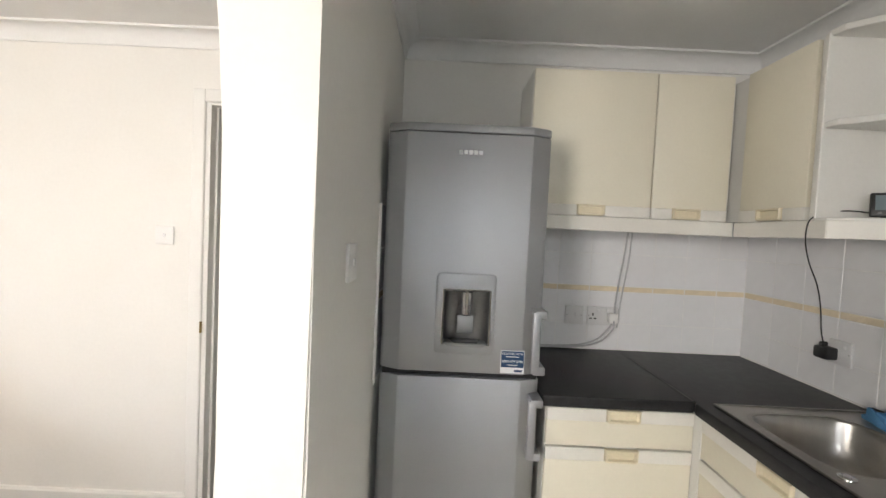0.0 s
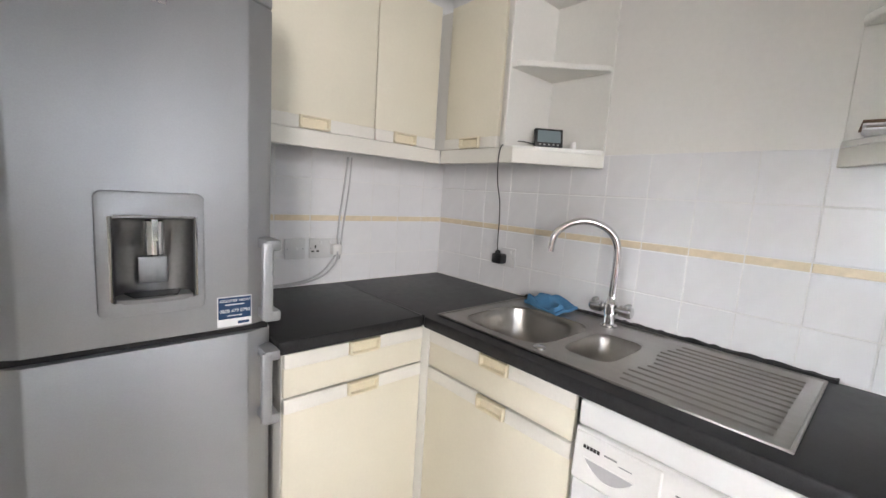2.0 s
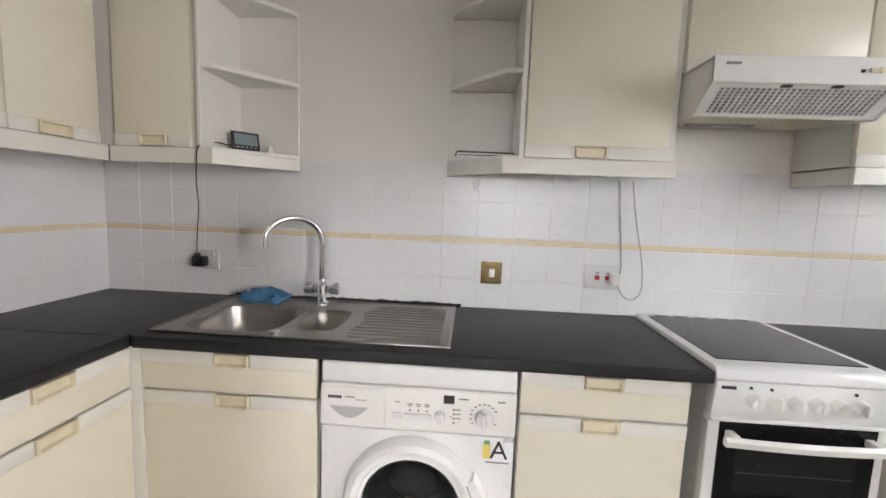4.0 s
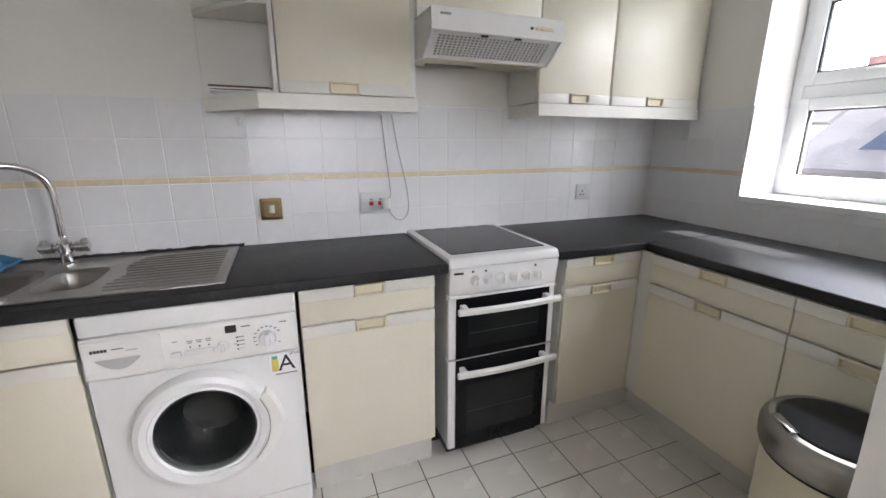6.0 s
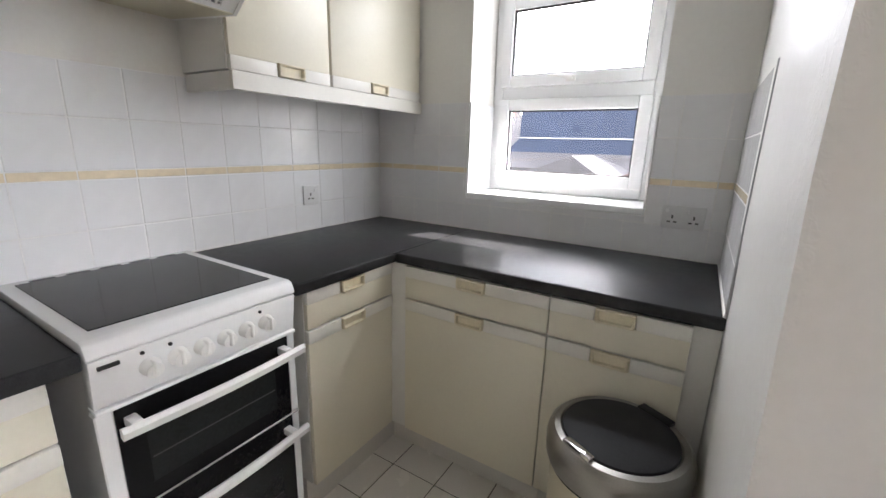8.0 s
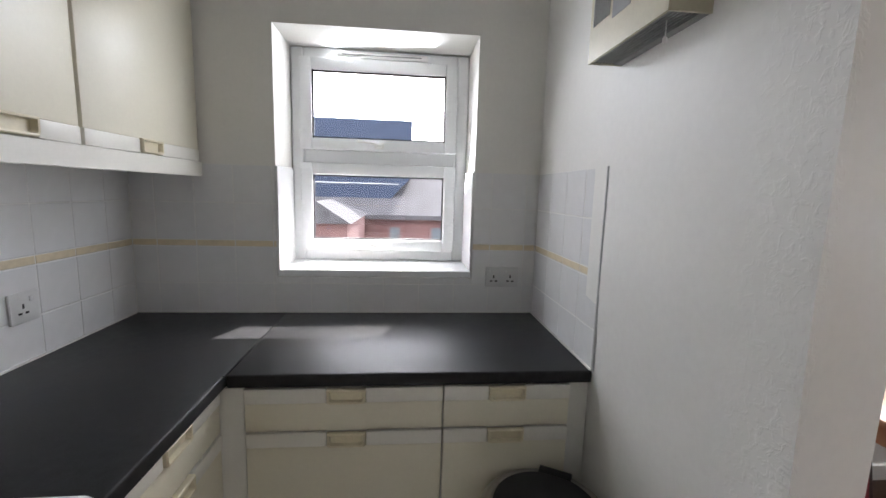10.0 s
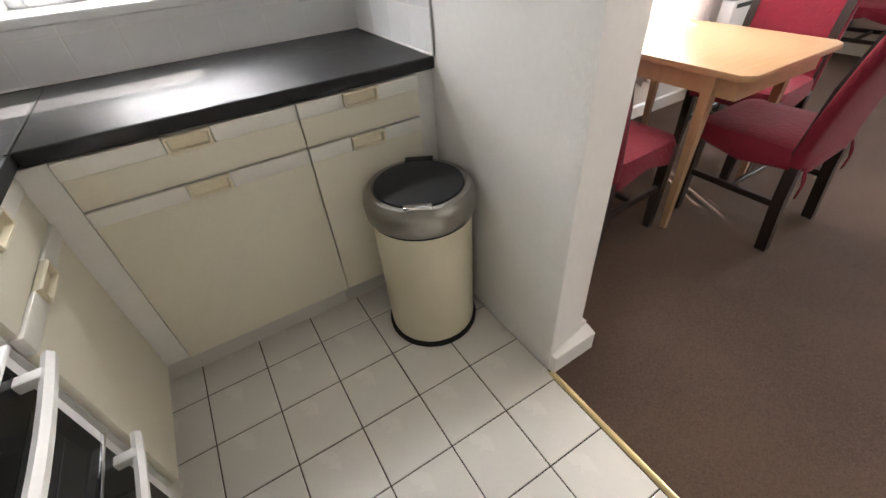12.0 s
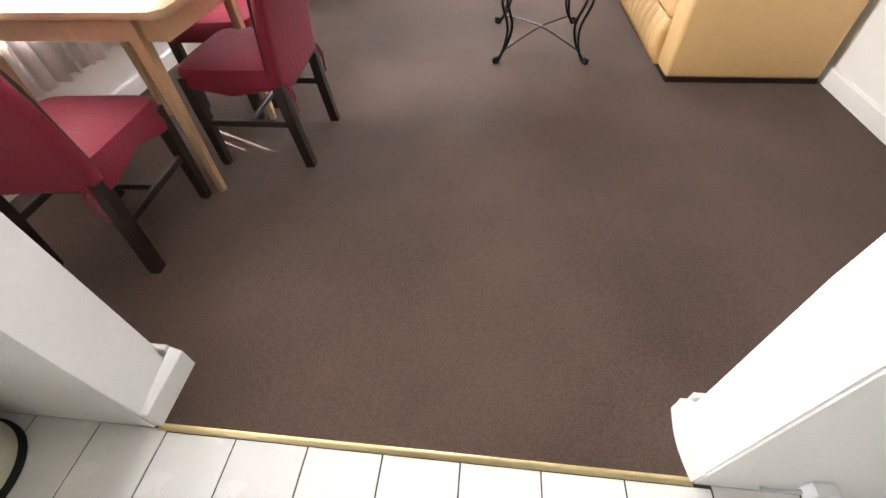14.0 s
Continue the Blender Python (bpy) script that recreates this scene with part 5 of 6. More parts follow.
lone("cable_box", box(KW, KW + 0.030, -1.085, -1.035, 0.060, 0.115, 0.004, 2), WHITE_P, (KW + 0.015, -1.06, 0.06), "small white cable outlet low on the partition", "outlet")
lone("white_cable", tube([(KW + 0.012, -1.085, 0.07), (KW + 0.010, -1.12, 0.050), (KW + 0.008, -1.16, 0.045)], 0.005), FLEX, (KW + 0.01, -1.12, 0.04), "short white cable from the outlet", "cable")
lone("hook", join(lathe([(0.016, 0), (0.016, 0.004), (0.010, 0.006)], Matrix.Translation((-0.006, -1.684, 1.455)) @ pose(0, 0, 0, 0, -90, 0), 18), tube([(-0.012, -1.684, 1.455), (-0.034, -1.684, 1.448), (-0.038, -1.684, 1.436), (-0.030, -1.684, 1.428)], 0.005)),
     WHITE_P, (-0.01, -1.684, 1.45), "small white wall hook under the shelf", "hook")

# energy display on the open shelf
disp = thing("energy_display", (-0.105, -0.728, UP0 + 0.006), "small black energy display on the shelf", "display")
tilt = Matrix.Translation((-0.106, -0.728, 1.583)) @ pose(0, 0, 0, 0, 0, -37.7) @ pose(0, 0, 0, -12, 0, 0)
for nm, bm, mat in (("case", box(-0.056, 0.056, -0.010, 0.010, -0.036, 0.038, 0.004, 2), BLACK_P), ("screen", box(-0.046, 0.046, -0.0112, -0.009, -0.018, 0.029), SCREEN),
                    ("keys", join(*[box(-0.040 + 0.018 * i, -0.032 + 0.018 * i, -0.0112, -0.009, -0.029, -0.024) for i in range(5)]), GREYP)):
    bmesh.ops.transform(bm, matrix=tilt, verts=bm.verts)
    part(nm, bm, mat, disp)
part("foot", box(-0.115, -0.060, -0.735, -0.690, UP0 + 0.006, UP0 + 0.016, 0.003), BLACK_P, disp)
lone("cap", lathe([(0.011, 0), (0.012, 0.02), (0.010, 0.034), (0.002, 0.036)], Matrix.Translation((-0.05, -0.805, UP0 + 0.006)), 16), WHITE_P, (-0.05, -0.805, UP0), "small white cap on the shelf", "cap")
for i, (dx, dy, a, mat) in enumerate(((0, 0, 2, PAPER), (0.004, -0.01, -3, BROWNPAPER), (-0.006, 0.004, 4, PAPER), (0.002, -0.006, -1, BROWNPAPER), (0.006, 0.008, 6, BROWNPAPER))):
    z = UP0 + 0.006 + 0.0042 * i
    bm = box(-0.075, 0.075, -0.105, 0.105, z, z + 0.004)
    bmesh.ops.transform(bm, matrix=pose(-0.130 + dx, -1.715 + dy, 0, 0, 0, a), verts=bm.verts)
    lone("leaflet", bm, mat, (-0.13, -1.71, z), "thin brown and white leaflet lying in a stack", "leaflet", "stack of leaflets")

# ---- living room ----
table = thing("dining_table", (-3.005, -3.32, 0), "light oak dining table with clipped corners", "table")
TX0, TX1, TY0, TY1 = -3.350, -2.655, -3.79, -2.868
c = 0.035
part("tabletop", prism([(TX0 + c, TY0), (TX1 - c, TY0), (TX1, TY0 + c), (TX1, TY1 - c), (TX1 - c, TY1), (TX0 + c, TY1), (TX0, TY1 - c), (TX0, TY0 + c)], "z", 0.722, 0.748, 0.005, 2), OAK, table)
for bm in (box(TX0 + 0.05, TX1 - 0.05, TY0 + 0.05, TY0 + 0.07, 0.64, 0.7215), box(TX0 + 0.05, TX1 - 0.05, TY1 - 0.07, TY1 - 0.05, 0.64, 0.7215),
           box(TX0 + 0.05, TX0 + 0.07, TY0 + 0.07, TY1 - 0.07, 0.64, 0.7215), box(TX1 - 0.07, TX1 - 0.05, TY0 + 0.07, TY1 - 0.07, 0.64, 0.7215)):
    part("apron", bm, OAK, table)
for x in (TX0 + 0.045, TX1 - 0.045):
    for y in (TY0 + 0.15, TY1 - 0.15):
        part("leg", loft([[(x - a, y - a, z), (x + a, y - a, z), (x + a, y + a, z), (x - a, y + a, z)] for a, z in ((0.013, 0.004), (0.016, 0.3), (0.021, 0.64), (0.021, 0.7215))]), OAK, table)


def dining_chair():
    ch = thing("dining_chair", (0, 0, 0), "dark wooden dining chair with wine-red fabric covers", "chair", "chairs round the table")
    w = 0.205
    for x in (-w, w):
        part("leg", loft([[(x - a, 0.195 - a, z), (x + a, 0.195 - a, z), (x + a, 0.195 + a, z), (x - a, 0.195 + a, z)] for a, z in ((0.017, 0.004), (0.021, 0.25), (0.022, 0.43))]), DARKWOOD, ch)
        part("back_leg", loft([[(x - 0.019, y - 0.022, z), (x + 0.019, y - 0.022, z), (x + 0.019, y + 0.022, z), (x - 0.019, y + 0.022, z)] for y, z in ((-0.225, 0.004), (-0.20, 0.25), (-0.19, 0.45), (-0.215, 0.70), (-0.262, 0.90))]), DARKWOOD, ch)
        part("stretcher", box(x - 0.010, x + 0.010, -0.185, 0.185, 0.205, 0.235, 0.003), DARKWOOD, ch)
    part("cross_stretcher", box(-w, w, -0.010, 0.010, 0.208, 0.232, 0.003), DARKWOOD, ch)
    # seat cover: a soft cushion with a short uneven skirt
    rings = []
    for k, (z, s) in enumerate(((0.375, 1.02), (0.40, 1.02), (0.44, 1.01), (0.462, 0.97), (0.470, 0.85), (0.474, 0.5), (0.474, 0.1))):
        ring = oval(0, 0.005, 0.228 * s, 0.228 * s, z, 7, 48)
        if k == 0:
            ring = [(x, y, z + 0.016 * math.cos(5 * math.atan2(y, x)) + 0.014 * noise.noise(Vector((x * 9, y * 9, 0)))) for x, y, z in ring]
        rings.append(ring)
    part("seat_cover", loft(rings, True, (True, True)), REDCLOTH, ch, "wine-red fabric seat cover")
    rings = []
    for z in (0.40, 0.46, 0.55, 0.66, 0.78, 0.88, 0.925, 0.938):
        y = -0.195 - 0.085 * max(0, (z - 0.46) / 0.48) ** 1.3
        t = 0.030 if z < 0.92 else 0.016
        ring = [(x, yy + 0.006 * noise.noise(Vector((x * 8, z * 9, 3))), z + (0.018 * noise.noise(Vector((x * 14, 1, 5))) if z < 0.41 else 0)) for x, yy, _ in oval(0, y, 0.230 - 0.02 * (z > 0.93), t, z, 6, 40)]
        rings.append(ring)
    part("back_cover", loft(rings), REDCLOTH, ch, "wine-red fabric back cover")
    for x in (-0.20, 0.20):
        part("tie", join(tube([(x, -0.225, 0.40), (x + 0.012, -0.24, 0.35), (x - 0.01, -0.245, 0.31), (x + 0.004, -0.24, 0.27)], 0.004, 6), tube([(x, -0.225, 0.40), (x - 0.016, -0.24, 0.36), (x + 0.004, -0.245, 0.32)], 0.004, 6)), REDCLOTH, ch, "hanging red fabric tie")
    return ch


chair = dining_chair()
chair.matrix_basis = pose(-2.445, -3.265, 0, 0, 0, 93)
copy_thing(chair, pose(-3.105, -2.895, 0, 0, 0, 180.5))
copy_thing(chair, pose(-3.61, -3.27, 0, 0, 0, -86))
spare = copy_thing(chair, pose(-6.04, -3.60, 0, 0, 0, 3))
tagged(spare, "dark wooden chair with red covers against the wall", "chair", "chairs round the table")

sofa = thing("sofa", (-4.75, -0.46, 0), "tan leather sofa with plump gathered cushions", "sofa")
SX0, SX1, SY0, SY1 = -5.70, -3.785, -0.865, -0.045
for x0, x1 in ((SX1 - 0.20, SX1), (SX0, SX0 + 0.20)):
    part("arm", join(box(x0, x1, SY0, SY1, 0.030, 0.60, 0.025, 3)), SOFA, sofa)
part("plinth", box(SX0 + 0.02, SX1 - 0.012, SY0 + 0.015, SY1, 0.004, 0.030), DARKWOOD, sofa)
part("base", box(SX0 + 0.20, SX1 - 0.20, SY0 + 0.03, SY1, 0.030, 0.26, 0.015, 2), SOFA, sofa)
part("back", box(SX0 + 0.19, SX1 - 0.19, SY1 - 0.20, SY1, 0.26, 0.86, 0.05, 3), SOFA, sofa)
for i in range(3):
    x0 = SX0 + 0.205 + 0.502 * i
    part("seat_cushion", box(x0, x0 + 0.498, SY0 - 0.01, SY1 - 0.20, 0.262, 0.44, 0.045, 3), SOFA, sofa)
    part("back_cushion", box(x0, x0 + 0.498, SY1 - 0.36, SY1 - 0.19, 0.44, 0.88, 0.06, 3), SOFA, sofa)
for i in range(15):
    x = SX1 - 0.235 - 0.10 * i
    part("front_roll", tube([(x, SY0 + 0.03, 0.045), (x + 0.006, SY0 - 0.012, 0.11), (x, SY0 - 0.016, 0.19), (x - 0.004, SY0 + 0.02, 0.262)], 0.047, 12), SOFA, sofa)

stand = thing("coffee_table", (-4.35, -1.55, 0), "glass-topped coffee table on scrolled black iron legs", "coffee table")
for x, sx in ((-4.035, 1), (-4.66, -1)):
    for y, sy in ((-1.80, -1), (-1.30, 1)):
        for o in (0.0, 0.028):
            part("leg", tube([(x - sx * (0.01 + o), y - sy * (0.03 + o), 0.44), (x + sx * (0.012 - o), y + sy * (0.005 - o), 0.36), (x - sx * (0.01 + o), y - sy * (0.035 + o), 0.22),
                              (x - sx * (0.02 + o * 0.6), y - sy * (0.03 + o * 0.6), 0.12), (x - sx * 0.006, y - sy * 0.006, 0.045)], 0.0085, 8), IRON, stand)
        part("scroll_foot", tube([(x - sx * 0.006, y - sy * 0.006, 0.05), (x + sx * 0.012, y + sy * 0.012, 0.020), (x + sx * 0.030, y + sy * 0.030, 0.016), (x + sx * 0.034, y + sy * 0.034, 0.036), (x + sx * 0.018, y + sy * 0.018, 0.040)], 0.0115, 10), IRON, stand)
part("frame", join(box(-4.69, -4.01, -1.83, -1.805, 0.43, 0.455, 0.003), box(-4.69, -4.01, -1.295, -1.27, 0.43, 0.455, 0.003), box(-4.69, -4.665, -1.805, -1.295, 0.43, 0.455, 0.003), box(-4.035, -4.01, -1.805, -1.295, 0.43, 0.455, 0.003)), IRON, stand)
part("stretcher", join(tube([(-4.05, -1.78, 0.07), (-4.35, -1.55, 0.10), (-4.65, -1.32, 0.07)], 0.005), tube([(-4.05, -1.32, 0.07), (-4.35, -1.55, 0.112), (-4.65, -1.78, 0.07)], 0.005)), IRON, stand)
part("glass_top", box(-4.70, -4.00, -1.84, -1.26, 0.4555, 0.4635, 0.002), TOPGLASS, stand)

storage = thing("storage_heater", (-4.72, -3.91, 0), "grey-white storage heater with a dark slotted top", "heater")
NX0, NX1, NF, NZ = -5.19, -4.27, -3.835, 0.712
part("body", box(NX0 + 0.006, NX1 - 0.006, KS + 0.004, NF, 0.075, NZ - 0.030, 0.008, 2), WHITE_P, storage)
part("top_cap", join(box(NX0, NX1, KS + 0.003, KS + 0.045, NZ - 0.028, NZ, 0.004, 2), box(NX0, NX1, NF - 0.030, NF + 0.004, NZ - 0.028, NZ, 0.004, 2),
                     box(NX0, NX0 + 0.03, KS + 0.045, NF - 0.030, NZ - 0.028, NZ - 0.001), box(NX1 - 0.03, NX1, KS + 0.045, NF - 0.030, NZ - 0.028, NZ - 0.001)), GREYP, storage)
for i in range(22):
    x = NX0 + 0.045 + 0.038 * i
    part("slat", box(x, x + 0.016, KS + 0.046, NF - 0.031, NZ - 0.022, NZ - 0.004), GREYP, storage)
part("outlet_slot", box(NX0 + 0.04, NX1 - 0.04, NF - 0.004, NF + 0.0015, NZ - 0.075, NZ - 0.048), BLACK_P, storage)
for x in (NX0 + 0.10, NX1 - 0.10):
    part("foot", box(x - 0.03, x + 0.03, KS + 0.01, NF - 0.01, 0.004, 0.076, 0.003), GREYP, storage)


def curtain(x0, x1, label, n=9):
    bm = bmesh.new()
    cols, rows = n * 10, 8
    grid = []
    for j in range(rows + 1):
        z = 0.30 + 1.86 * j / rows
        row = []
        for i in range(cols + 1):
            u = i / cols
            a = 2 * math.pi * n * u
            amp = 0.030 * (1.1 - 0.35 * j / rows)
            row.append(bm.verts.new((x0 + (x1 - x0) * u + 0.006 * math.sin(2.3 * a), -3.895 + amp * math.sin(a) + 0.008 * math.sin(0.37 * a + j * 0.5), z + (0.008 * math.sin(1.7 * a) if j == 0 else 0))))
        grid.append(row)
    for j in range(rows):
        for i in range(cols):
            bm.faces.new((grid[j][i], grid[j][i + 1], grid[j + 1][i + 1], grid[j + 1][i]))
    bmesh.ops.solidify(bm, geom=bm.faces[:], thickness=0.0025)
    return lone("curtain", bm, CURTAIN, ((x0 + x1) / 2, -3.895, 0.30), label, "curtain", "living room curtains")


curtain(-3.385, -2.640, "pale grey pleated curtain beside the window")
curtain(-4.170, -3.460, "pale pinkish pleated curtain drawn to one side", 10)
lone("curtain_pole", lathe([(0.012, -0.85), (0.012, 0.85)], Matrix.Translation((-3.35, -3.895, 2.175)) @ pose(0, 0, 0, 0, 90, 0), 16), WHITE_P, (-3.35, -3.895, 2.175), "white curtain pole above the window", "curtain pole")

# ---- outside ----
eaves = thing("eaves", (-3, -4.45, 2.2), "white soffit and gutter above the windows", "eaves", kind="structure")
part("soffit", box(-7.5, 0.6, -4.89, KS - 0.362, 2.20, 2.26), UPVC, eaves)
part("gutter", box(-7.5, 0.6, -5.0, -4.892, 2.22, 2.30, 0.02, 2), BLACK_P, eaves)
structure("ground", box(-400, 400, -900, 300, -3.4, -3.2), GROUND, "grey yard and street far below the window", "ground")


def gable_house(name, x0, x1, y0, y1, base, eaves, ridge, wall, roof, label, windows=(), wz=(0, 1), along="x"):
    h = thing(name, ((x0 + x1) / 2, (y0 + y1) / 2, base), label, "building")
    part("wall", box(x0, x1, y0, y1, base, eaves), wall, h)
    o = 0.25
    ym, xm = (y0 + y1) / 2, (x0 + x1) / 2
    if along == "x":
        part("roof", prism([(y0 - o, eaves), (ym, ridge), (y1 + o, eaves), (y1 + o, eaves - 0.12), (y0 - o, eaves - 0.12)], "x", x0 - o, x1 + o), roof, h)
    else:
        part("roof", prism([(x0 - o, eaves), (xm, ridge), (x1 + o, eaves), (x1 + o, eaves - 0.12), (x0 - o, eaves - 0.12)], "y", y0 - o, y1 + o), roof, h)
    for wx, ww in windows:
        win = part("window", join(box(wx - ww / 2, wx - ww / 2 + 0.07, y1, y1 + 0.03, wz[0], wz[1]), box(wx + ww / 2 - 0.07, wx + ww / 2, y1, y1 + 0.03, wz[0], wz[1]),
                                  box(wx - ww / 2 + 0.07, wx + ww / 2 - 0.07, y1, y1 + 0.03, wz[0], wz[0] + 0.07), box(wx - ww / 2 + 0.07, wx + ww / 2 - 0.07, y1, y1 + 0.03, wz[1] - 0.07, wz[1])), BRICK if wall is BRICK else RENDERW, h)
        part("pane", box(wx - ww / 2 + 0.07, wx + ww / 2 - 0.07, y1, y1 + 0.012, wz[0] + 0.07, wz[1] - 0.07), OUTGLASS, win)
    return h


# long brick building with a pale slate roof
brick_house = gable_house("brick_building", -9.0, 4.6, -19.0, -13.6, -3.2, 0.78, 2.35, BRICK, ROOFGREY, "low red brick building with a pale slate roof",
                          [(0.20, 0.42), (-0.85, 0.42), (-2.0, 0.42), (-3.2, 0.42), (-4.4, 0.42), (-5.6, 0.42)], (-0.25, 0.50))
chimney = thing("chimney_stack", (-3.1, -22, 2.0), "brick chimney stack with two pots", "chimney")
part("stack", box(-3.5, -2.75, -22.4, -21.8, -3.2, 3.72), BRICK, chimney)
for x in (-3.32, -2.95):
    part("pot", lathe([(0.08, 3.72), (0.06, 4.02)], Matrix.Translation((x, -22.1, 0)), 14), BRICK, chimney)
# large blue-grey slate block with slanting lower ends
block = thing("slate_block", (2.4, -17, -3.2), "tall blue-grey slate-clad block behind the brick building", "building")
part("upper_storey", prism([(-1.288, 3.377), (3.215, 3.377), (3.215, 1.62), (3.80, 1.02), (-0.640, 1.125), (-1.288, 1.835)], "y", -17.8, -14.15), SLATE, block)
for x in (0.13, 1.29, 2.45):
    part("vent", box(x, x + 0.29, -14.155, -14.11, 2.72, 2.78), RENDERW, block)
part("band", box(-0.95, 3.215, -14.155, -14.135, 1.605, 1.625), GREYP, block)
# small gabled porch roof in front
outb = thing("hipped_outbuilding", (1.0, -13, -3.2), "small brick outbuilding with a hipped slate roof", "building")
part("wall", box(-0.075, 1.33, -13.1, -9.77, -3.2, 0.82), BRICK, outb)
hip = bmesh.new()
q = [hip.verts.new(p) for p in ((-0.16, -9.64, 0.82), (1.41, -9.64, 0.82), (1.41, -13.2, 0.82), (-0.16, -13.2, 0.82), (0.45, -9.70, 1.21), (0.60, -12.2, 1.21))]
for f in ((0, 1, 4), (1, 2, 5, 4), (2, 3, 5), (3, 0, 4, 5), (3, 2, 1, 0)):
    hip.faces.new([q[i] for i in f])
part("roof", hip, ROOFGREY, outb)
# far white terrace
for i in range(5):
    x0 = 10.5 + 6.2 * i
    y1 = -26.0 + 1.6 * i
    hs = gable_house("terrace_house", x0, x0 + 6.0, y1 - 8, y1, -3.2, 2.3, 4.6, RENDERW, ROOFGREY, "white rendered terraced house with a grey roof",
                     [(x0 + 1.6, 1.1), (x0 + 4.4, 1.1)], (-0.1, 1.3))
    part("bay", prism([(x0 + 3.4, y1), (x0 + 3.9, y1 + 0.7), (x0 + 5.0, y1 + 0.7), (x0 + 5.5, y1)], "z", -3.2, 1.9), RENDERW, hs)
    part("chimney", box(x0 - 0.3, x0 + 0.6, y1 - 4.6, y1 - 3.6, 3.4, 5.5), BRICK, hs)
random.seed(11)
bush = bmesh.new()
for i in range(260):
    a, r = random.uniform(0, 6.28), random.random() ** 0.5
    c = Vector((9.2 + 0.9 * r * math.cos(a), -21.0 + 0.9 * r * math.sin(a), -0.9 + random.uniform(-2.0, 1.0) * (1 - 0.4 * r)))
    m = Matrix.Translation(c) @ Euler((random.uniform(0, 6), random.uniform(0, 6), 0)).to_matrix().to_4x4()
    q = [bush.verts.new(m @ Vector(p)) for p in ((-0.12, 0, 0), (0, 0.09, 0.02), (0.16, 0, 0), (0, -0.09, 0.02))]
    bush.faces.new(q)
tree = thing("street_tree", (9.2, -21, -3.2), "small green tree in the street", "tree")
part("crown", bush, LEAF, tree)
part("trunk", tube([(9.2, -21, -3.2), (9.25, -21, -2.2), (9.2, -21, -1.0)], (0.09, 0.04)), DARKWOOD, tree)

# ---- tiles ----
TILE_CACHE = {}


def tile_mesh(w, h, t, mat, axes):
    """A tile with eased edges; axes: which way it faces."""
    key = (round(w, 4), round(h, 4), t, mat.name, axes)
    if key not in TILE_CACHE:
        e = 0.0016
        base = [(-w / 2, -h / 2, 0), (w / 2, -h / 2, 0), (w / 2, h / 2, 0), (-w / 2, h / 2, 0)]
        mid = [(x, y, t - e) for x, y, _ in base]
        top = [(math.copysign(w / 2 - e, x), math.copysign(h / 2 - e, y), t) for x, y, _ in base]
        verts = base + mid + top
        faces = [(8, 9, 10, 11)] + [(i, (i + 1) % 4, 4 + (i + 1) % 4, 4 + i) for i in range(4)] + [(4 + i, 4 + (i + 1) % 4, 8 + (i + 1) % 4, 8 + i) for i in range(4)]
        put = {"E": lambda p: (-p[2], -p[0], p[1]), "N": lambda p: (p[0], -p[2], p[1]), "S": lambda p: (-p[0], p[2], p[1]), "W": lambda p: (p[2], p[0], p[1]), "F": lambda p: p}[axes]
        me = bpy.data.meshes.new("tile")
        me.from_pydata([put(v) for v in verts], [], faces)
        me.materials.append(mat)
        me.update()
        TILE_CACHE[key] = me
    return TILE_CACHE[key]


def set_tile(parent, at, w, h, t, mat, axes, name="tile"):
    if w < 0.008 or h < 0.008:
        return
    ob = new(name, tile_mesh(w, h, t, mat, axes))
    ob.location = at
    ob.parent = parent


ROWS_Z = [(0.9135, 1.0365, TILE), (1.0395, 1.1895, TILE), (1.1925, 1.2175, BAND), (1.2205, 1.3705, TILE), (1.3735, 1.5245, TILE)]


def tile_wall(parent, side, edges, at_wall, hole=None):
    for a, b in zip(edges, edges[1:]):
        a, b = min(a, b) + 0.0013, max(a, b) - 0.0013
        for z0, z1, mat in ROWS_Z:
            pieces = [(a, b, z0, z1)]
            if hole and b > hole[0] and a < hole[1] and z1 > hole[2]:
                pieces = [(a, min(b, hole[0]), z0, z1), (max(a, hole[1]), b, z0, z1), (max(a, hole[0]), min(b, hole[1]), z0, min(z1, hole[2]))]
            for u0, u1, w0, w1 in pieces:
                if u1 <= u0 or w1 <= w0:
                    continue
                u, z = (u0 + u1) / 2, (w0 + w1) / 2
                at = {"E": (at_wall, u, z), "W": (at_wall, u, z), "N": (u, at_wall, z), "S": (u, at_wall, z)}[side]
                set_tile(parent, at, u1 - u0, w1 - w0, 0.006, mat, side, "border_tile" if mat is BAND else "tile")


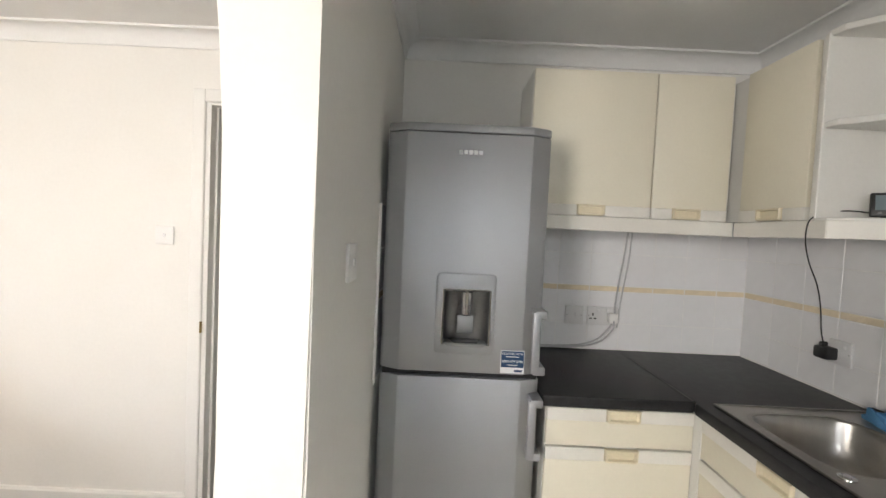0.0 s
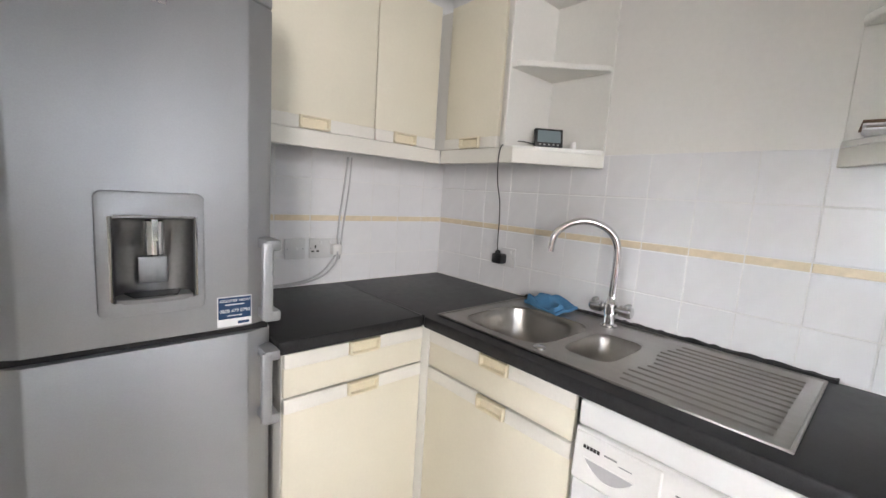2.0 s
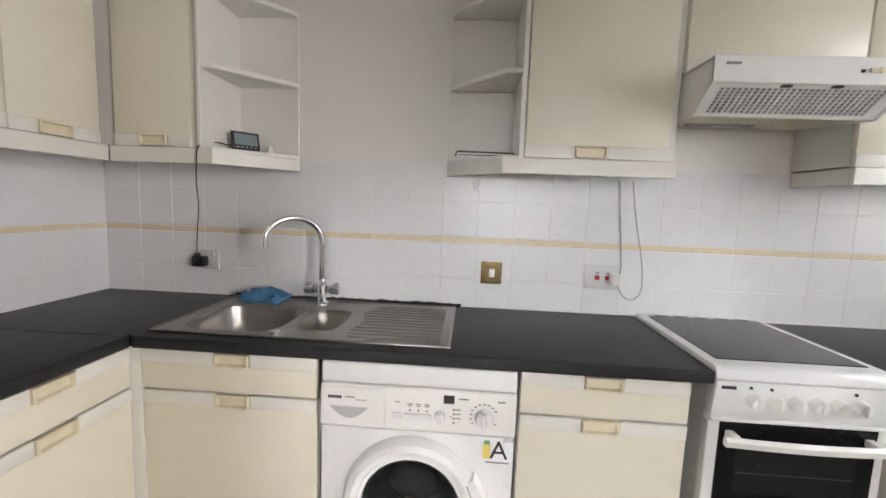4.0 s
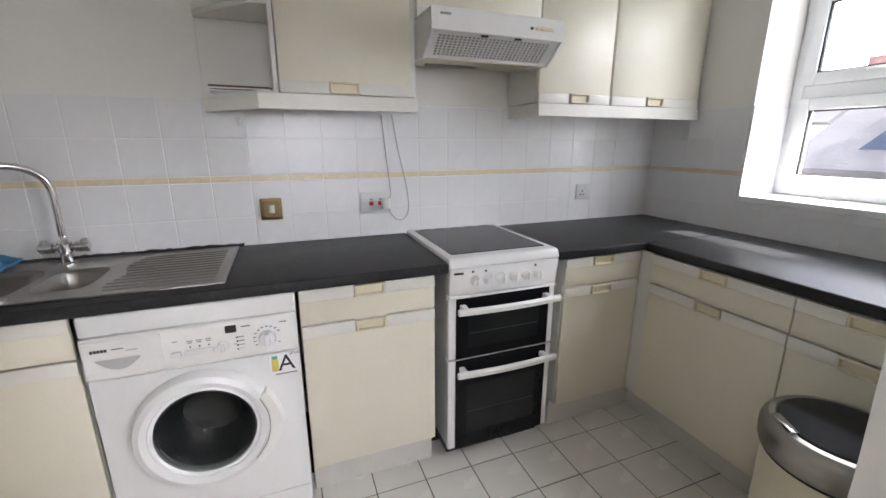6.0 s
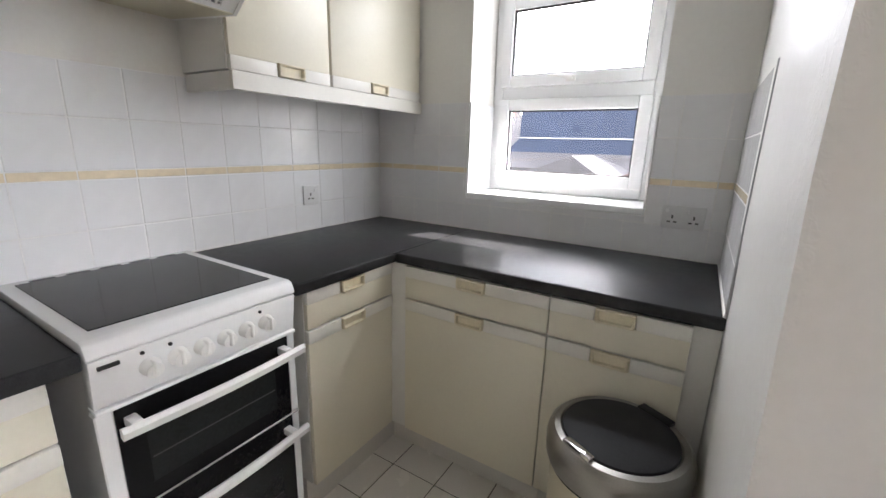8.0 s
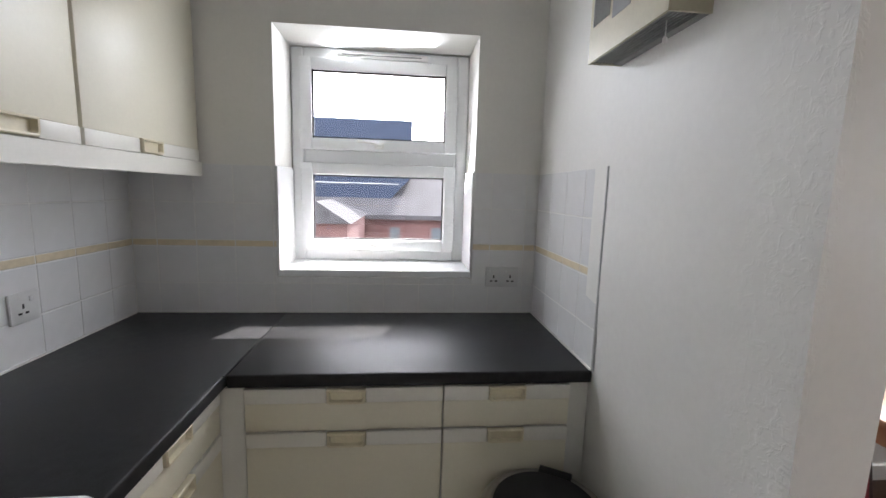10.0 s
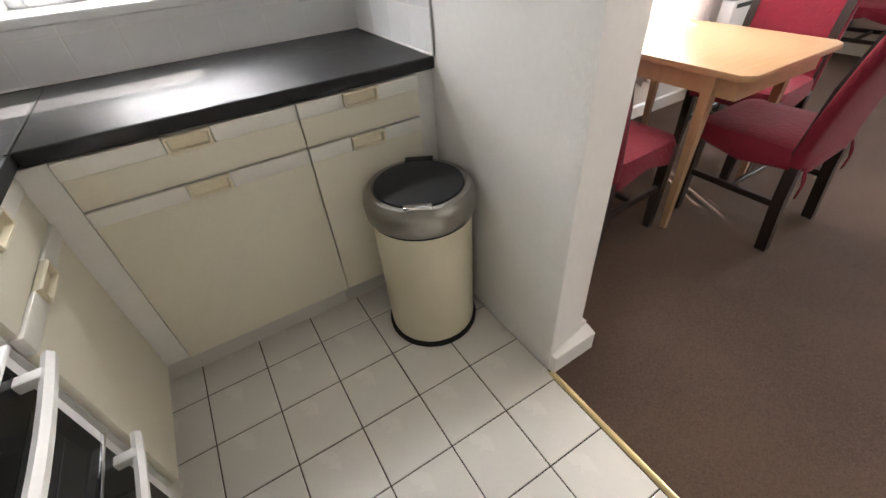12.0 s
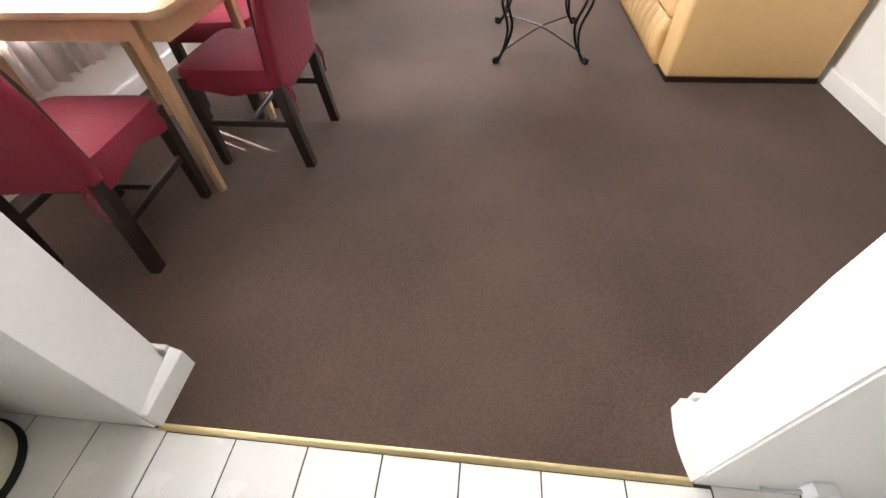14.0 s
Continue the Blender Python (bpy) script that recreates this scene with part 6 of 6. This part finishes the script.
P = 0.1528
grout = structure("wall_grout", join(box(-0.0047, -0.0002, KS, 0, 0.9, 1.526), box(-1.11, -0.0053, -0.0053, -0.0002, 0.9, 1.526),
                                     box(KW + 0.0053, WX0 - 0.001, KS + 0.0002, KS + 0.0053, 0.9, 1.526), box(WX1 + 0.001, -0.0053, KS + 0.0002, KS + 0.0053, 0.9, 1.526),
                                     box(WX0 - 0.001, WX1 + 0.001, KS + 0.0002, KS + 0.0053, 0.9, 1.065), box(KW + 0.0002, KW + 0.0053, KS, -3.362, 0.912, 1.526),
                                     box(KW + 0.0002, KW + 0.0053, -0.57, -0.0053, 0.90, 1.526)), GROUT_W, "off-white grout behind the wall tiles", "grout")
tile_wall(wall_east, "E", [-0.006] + [-0.022 - P * k for k in range(1, 26)] + [KS + 0.006], 0)
tile_wall(wall_north, "N", [-0.006] + [-0.141 - P * k for k in range(7)], 0)
tile_wall(wall_south, "S", [-0.006] + [-0.10 - P * k for k in range(11)] + [KW + 0.006], KS, (WX0 - 0.001, WX1 + 0.001, 1.065))
tile_wall(partition, "W", [KS + 0.006, KS + 0.022] + [KS + 0.022 + P * k for k in range(1, 4)] + [-3.366], KW)
tile_wall(partition_n, "W", [-0.57, -0.57 + P, -0.57 + 2 * P, -0.57 + 3 * P, -0.006], KW)
for y0, mat, nm in ((-3.366, FLEX, "grey"), (-0.579, WHITE_P, "white")):
    lone("tile_trim", box(KW + 0.0002, KW + 0.010, y0, y0 + 0.009, 0.912, 1.527, 0.002), mat, (KW, y0, 0.91), nm + " plastic edge trim at the end of the tiles", "trim", "tile trims", "structure")

FX, FYT = 0.2072, 0.2055
for i in range(6):
    for j in range(-4, 11):
        x0, x1, y0 = -1.676 + FX * i, -1.680 + FX * (i + 1), -2.688 + FYT * j
        if i == 0 and not OPEN_S < y0 + FYT / 2 < OPEN_N:
            x0 = KW + 0.001
        set_tile(floor, ((x0 + x1) / 2, y0 + FYT / 2, -0.006), x1 - x0, FYT - 0.004, 0.006, FTILE, "F")
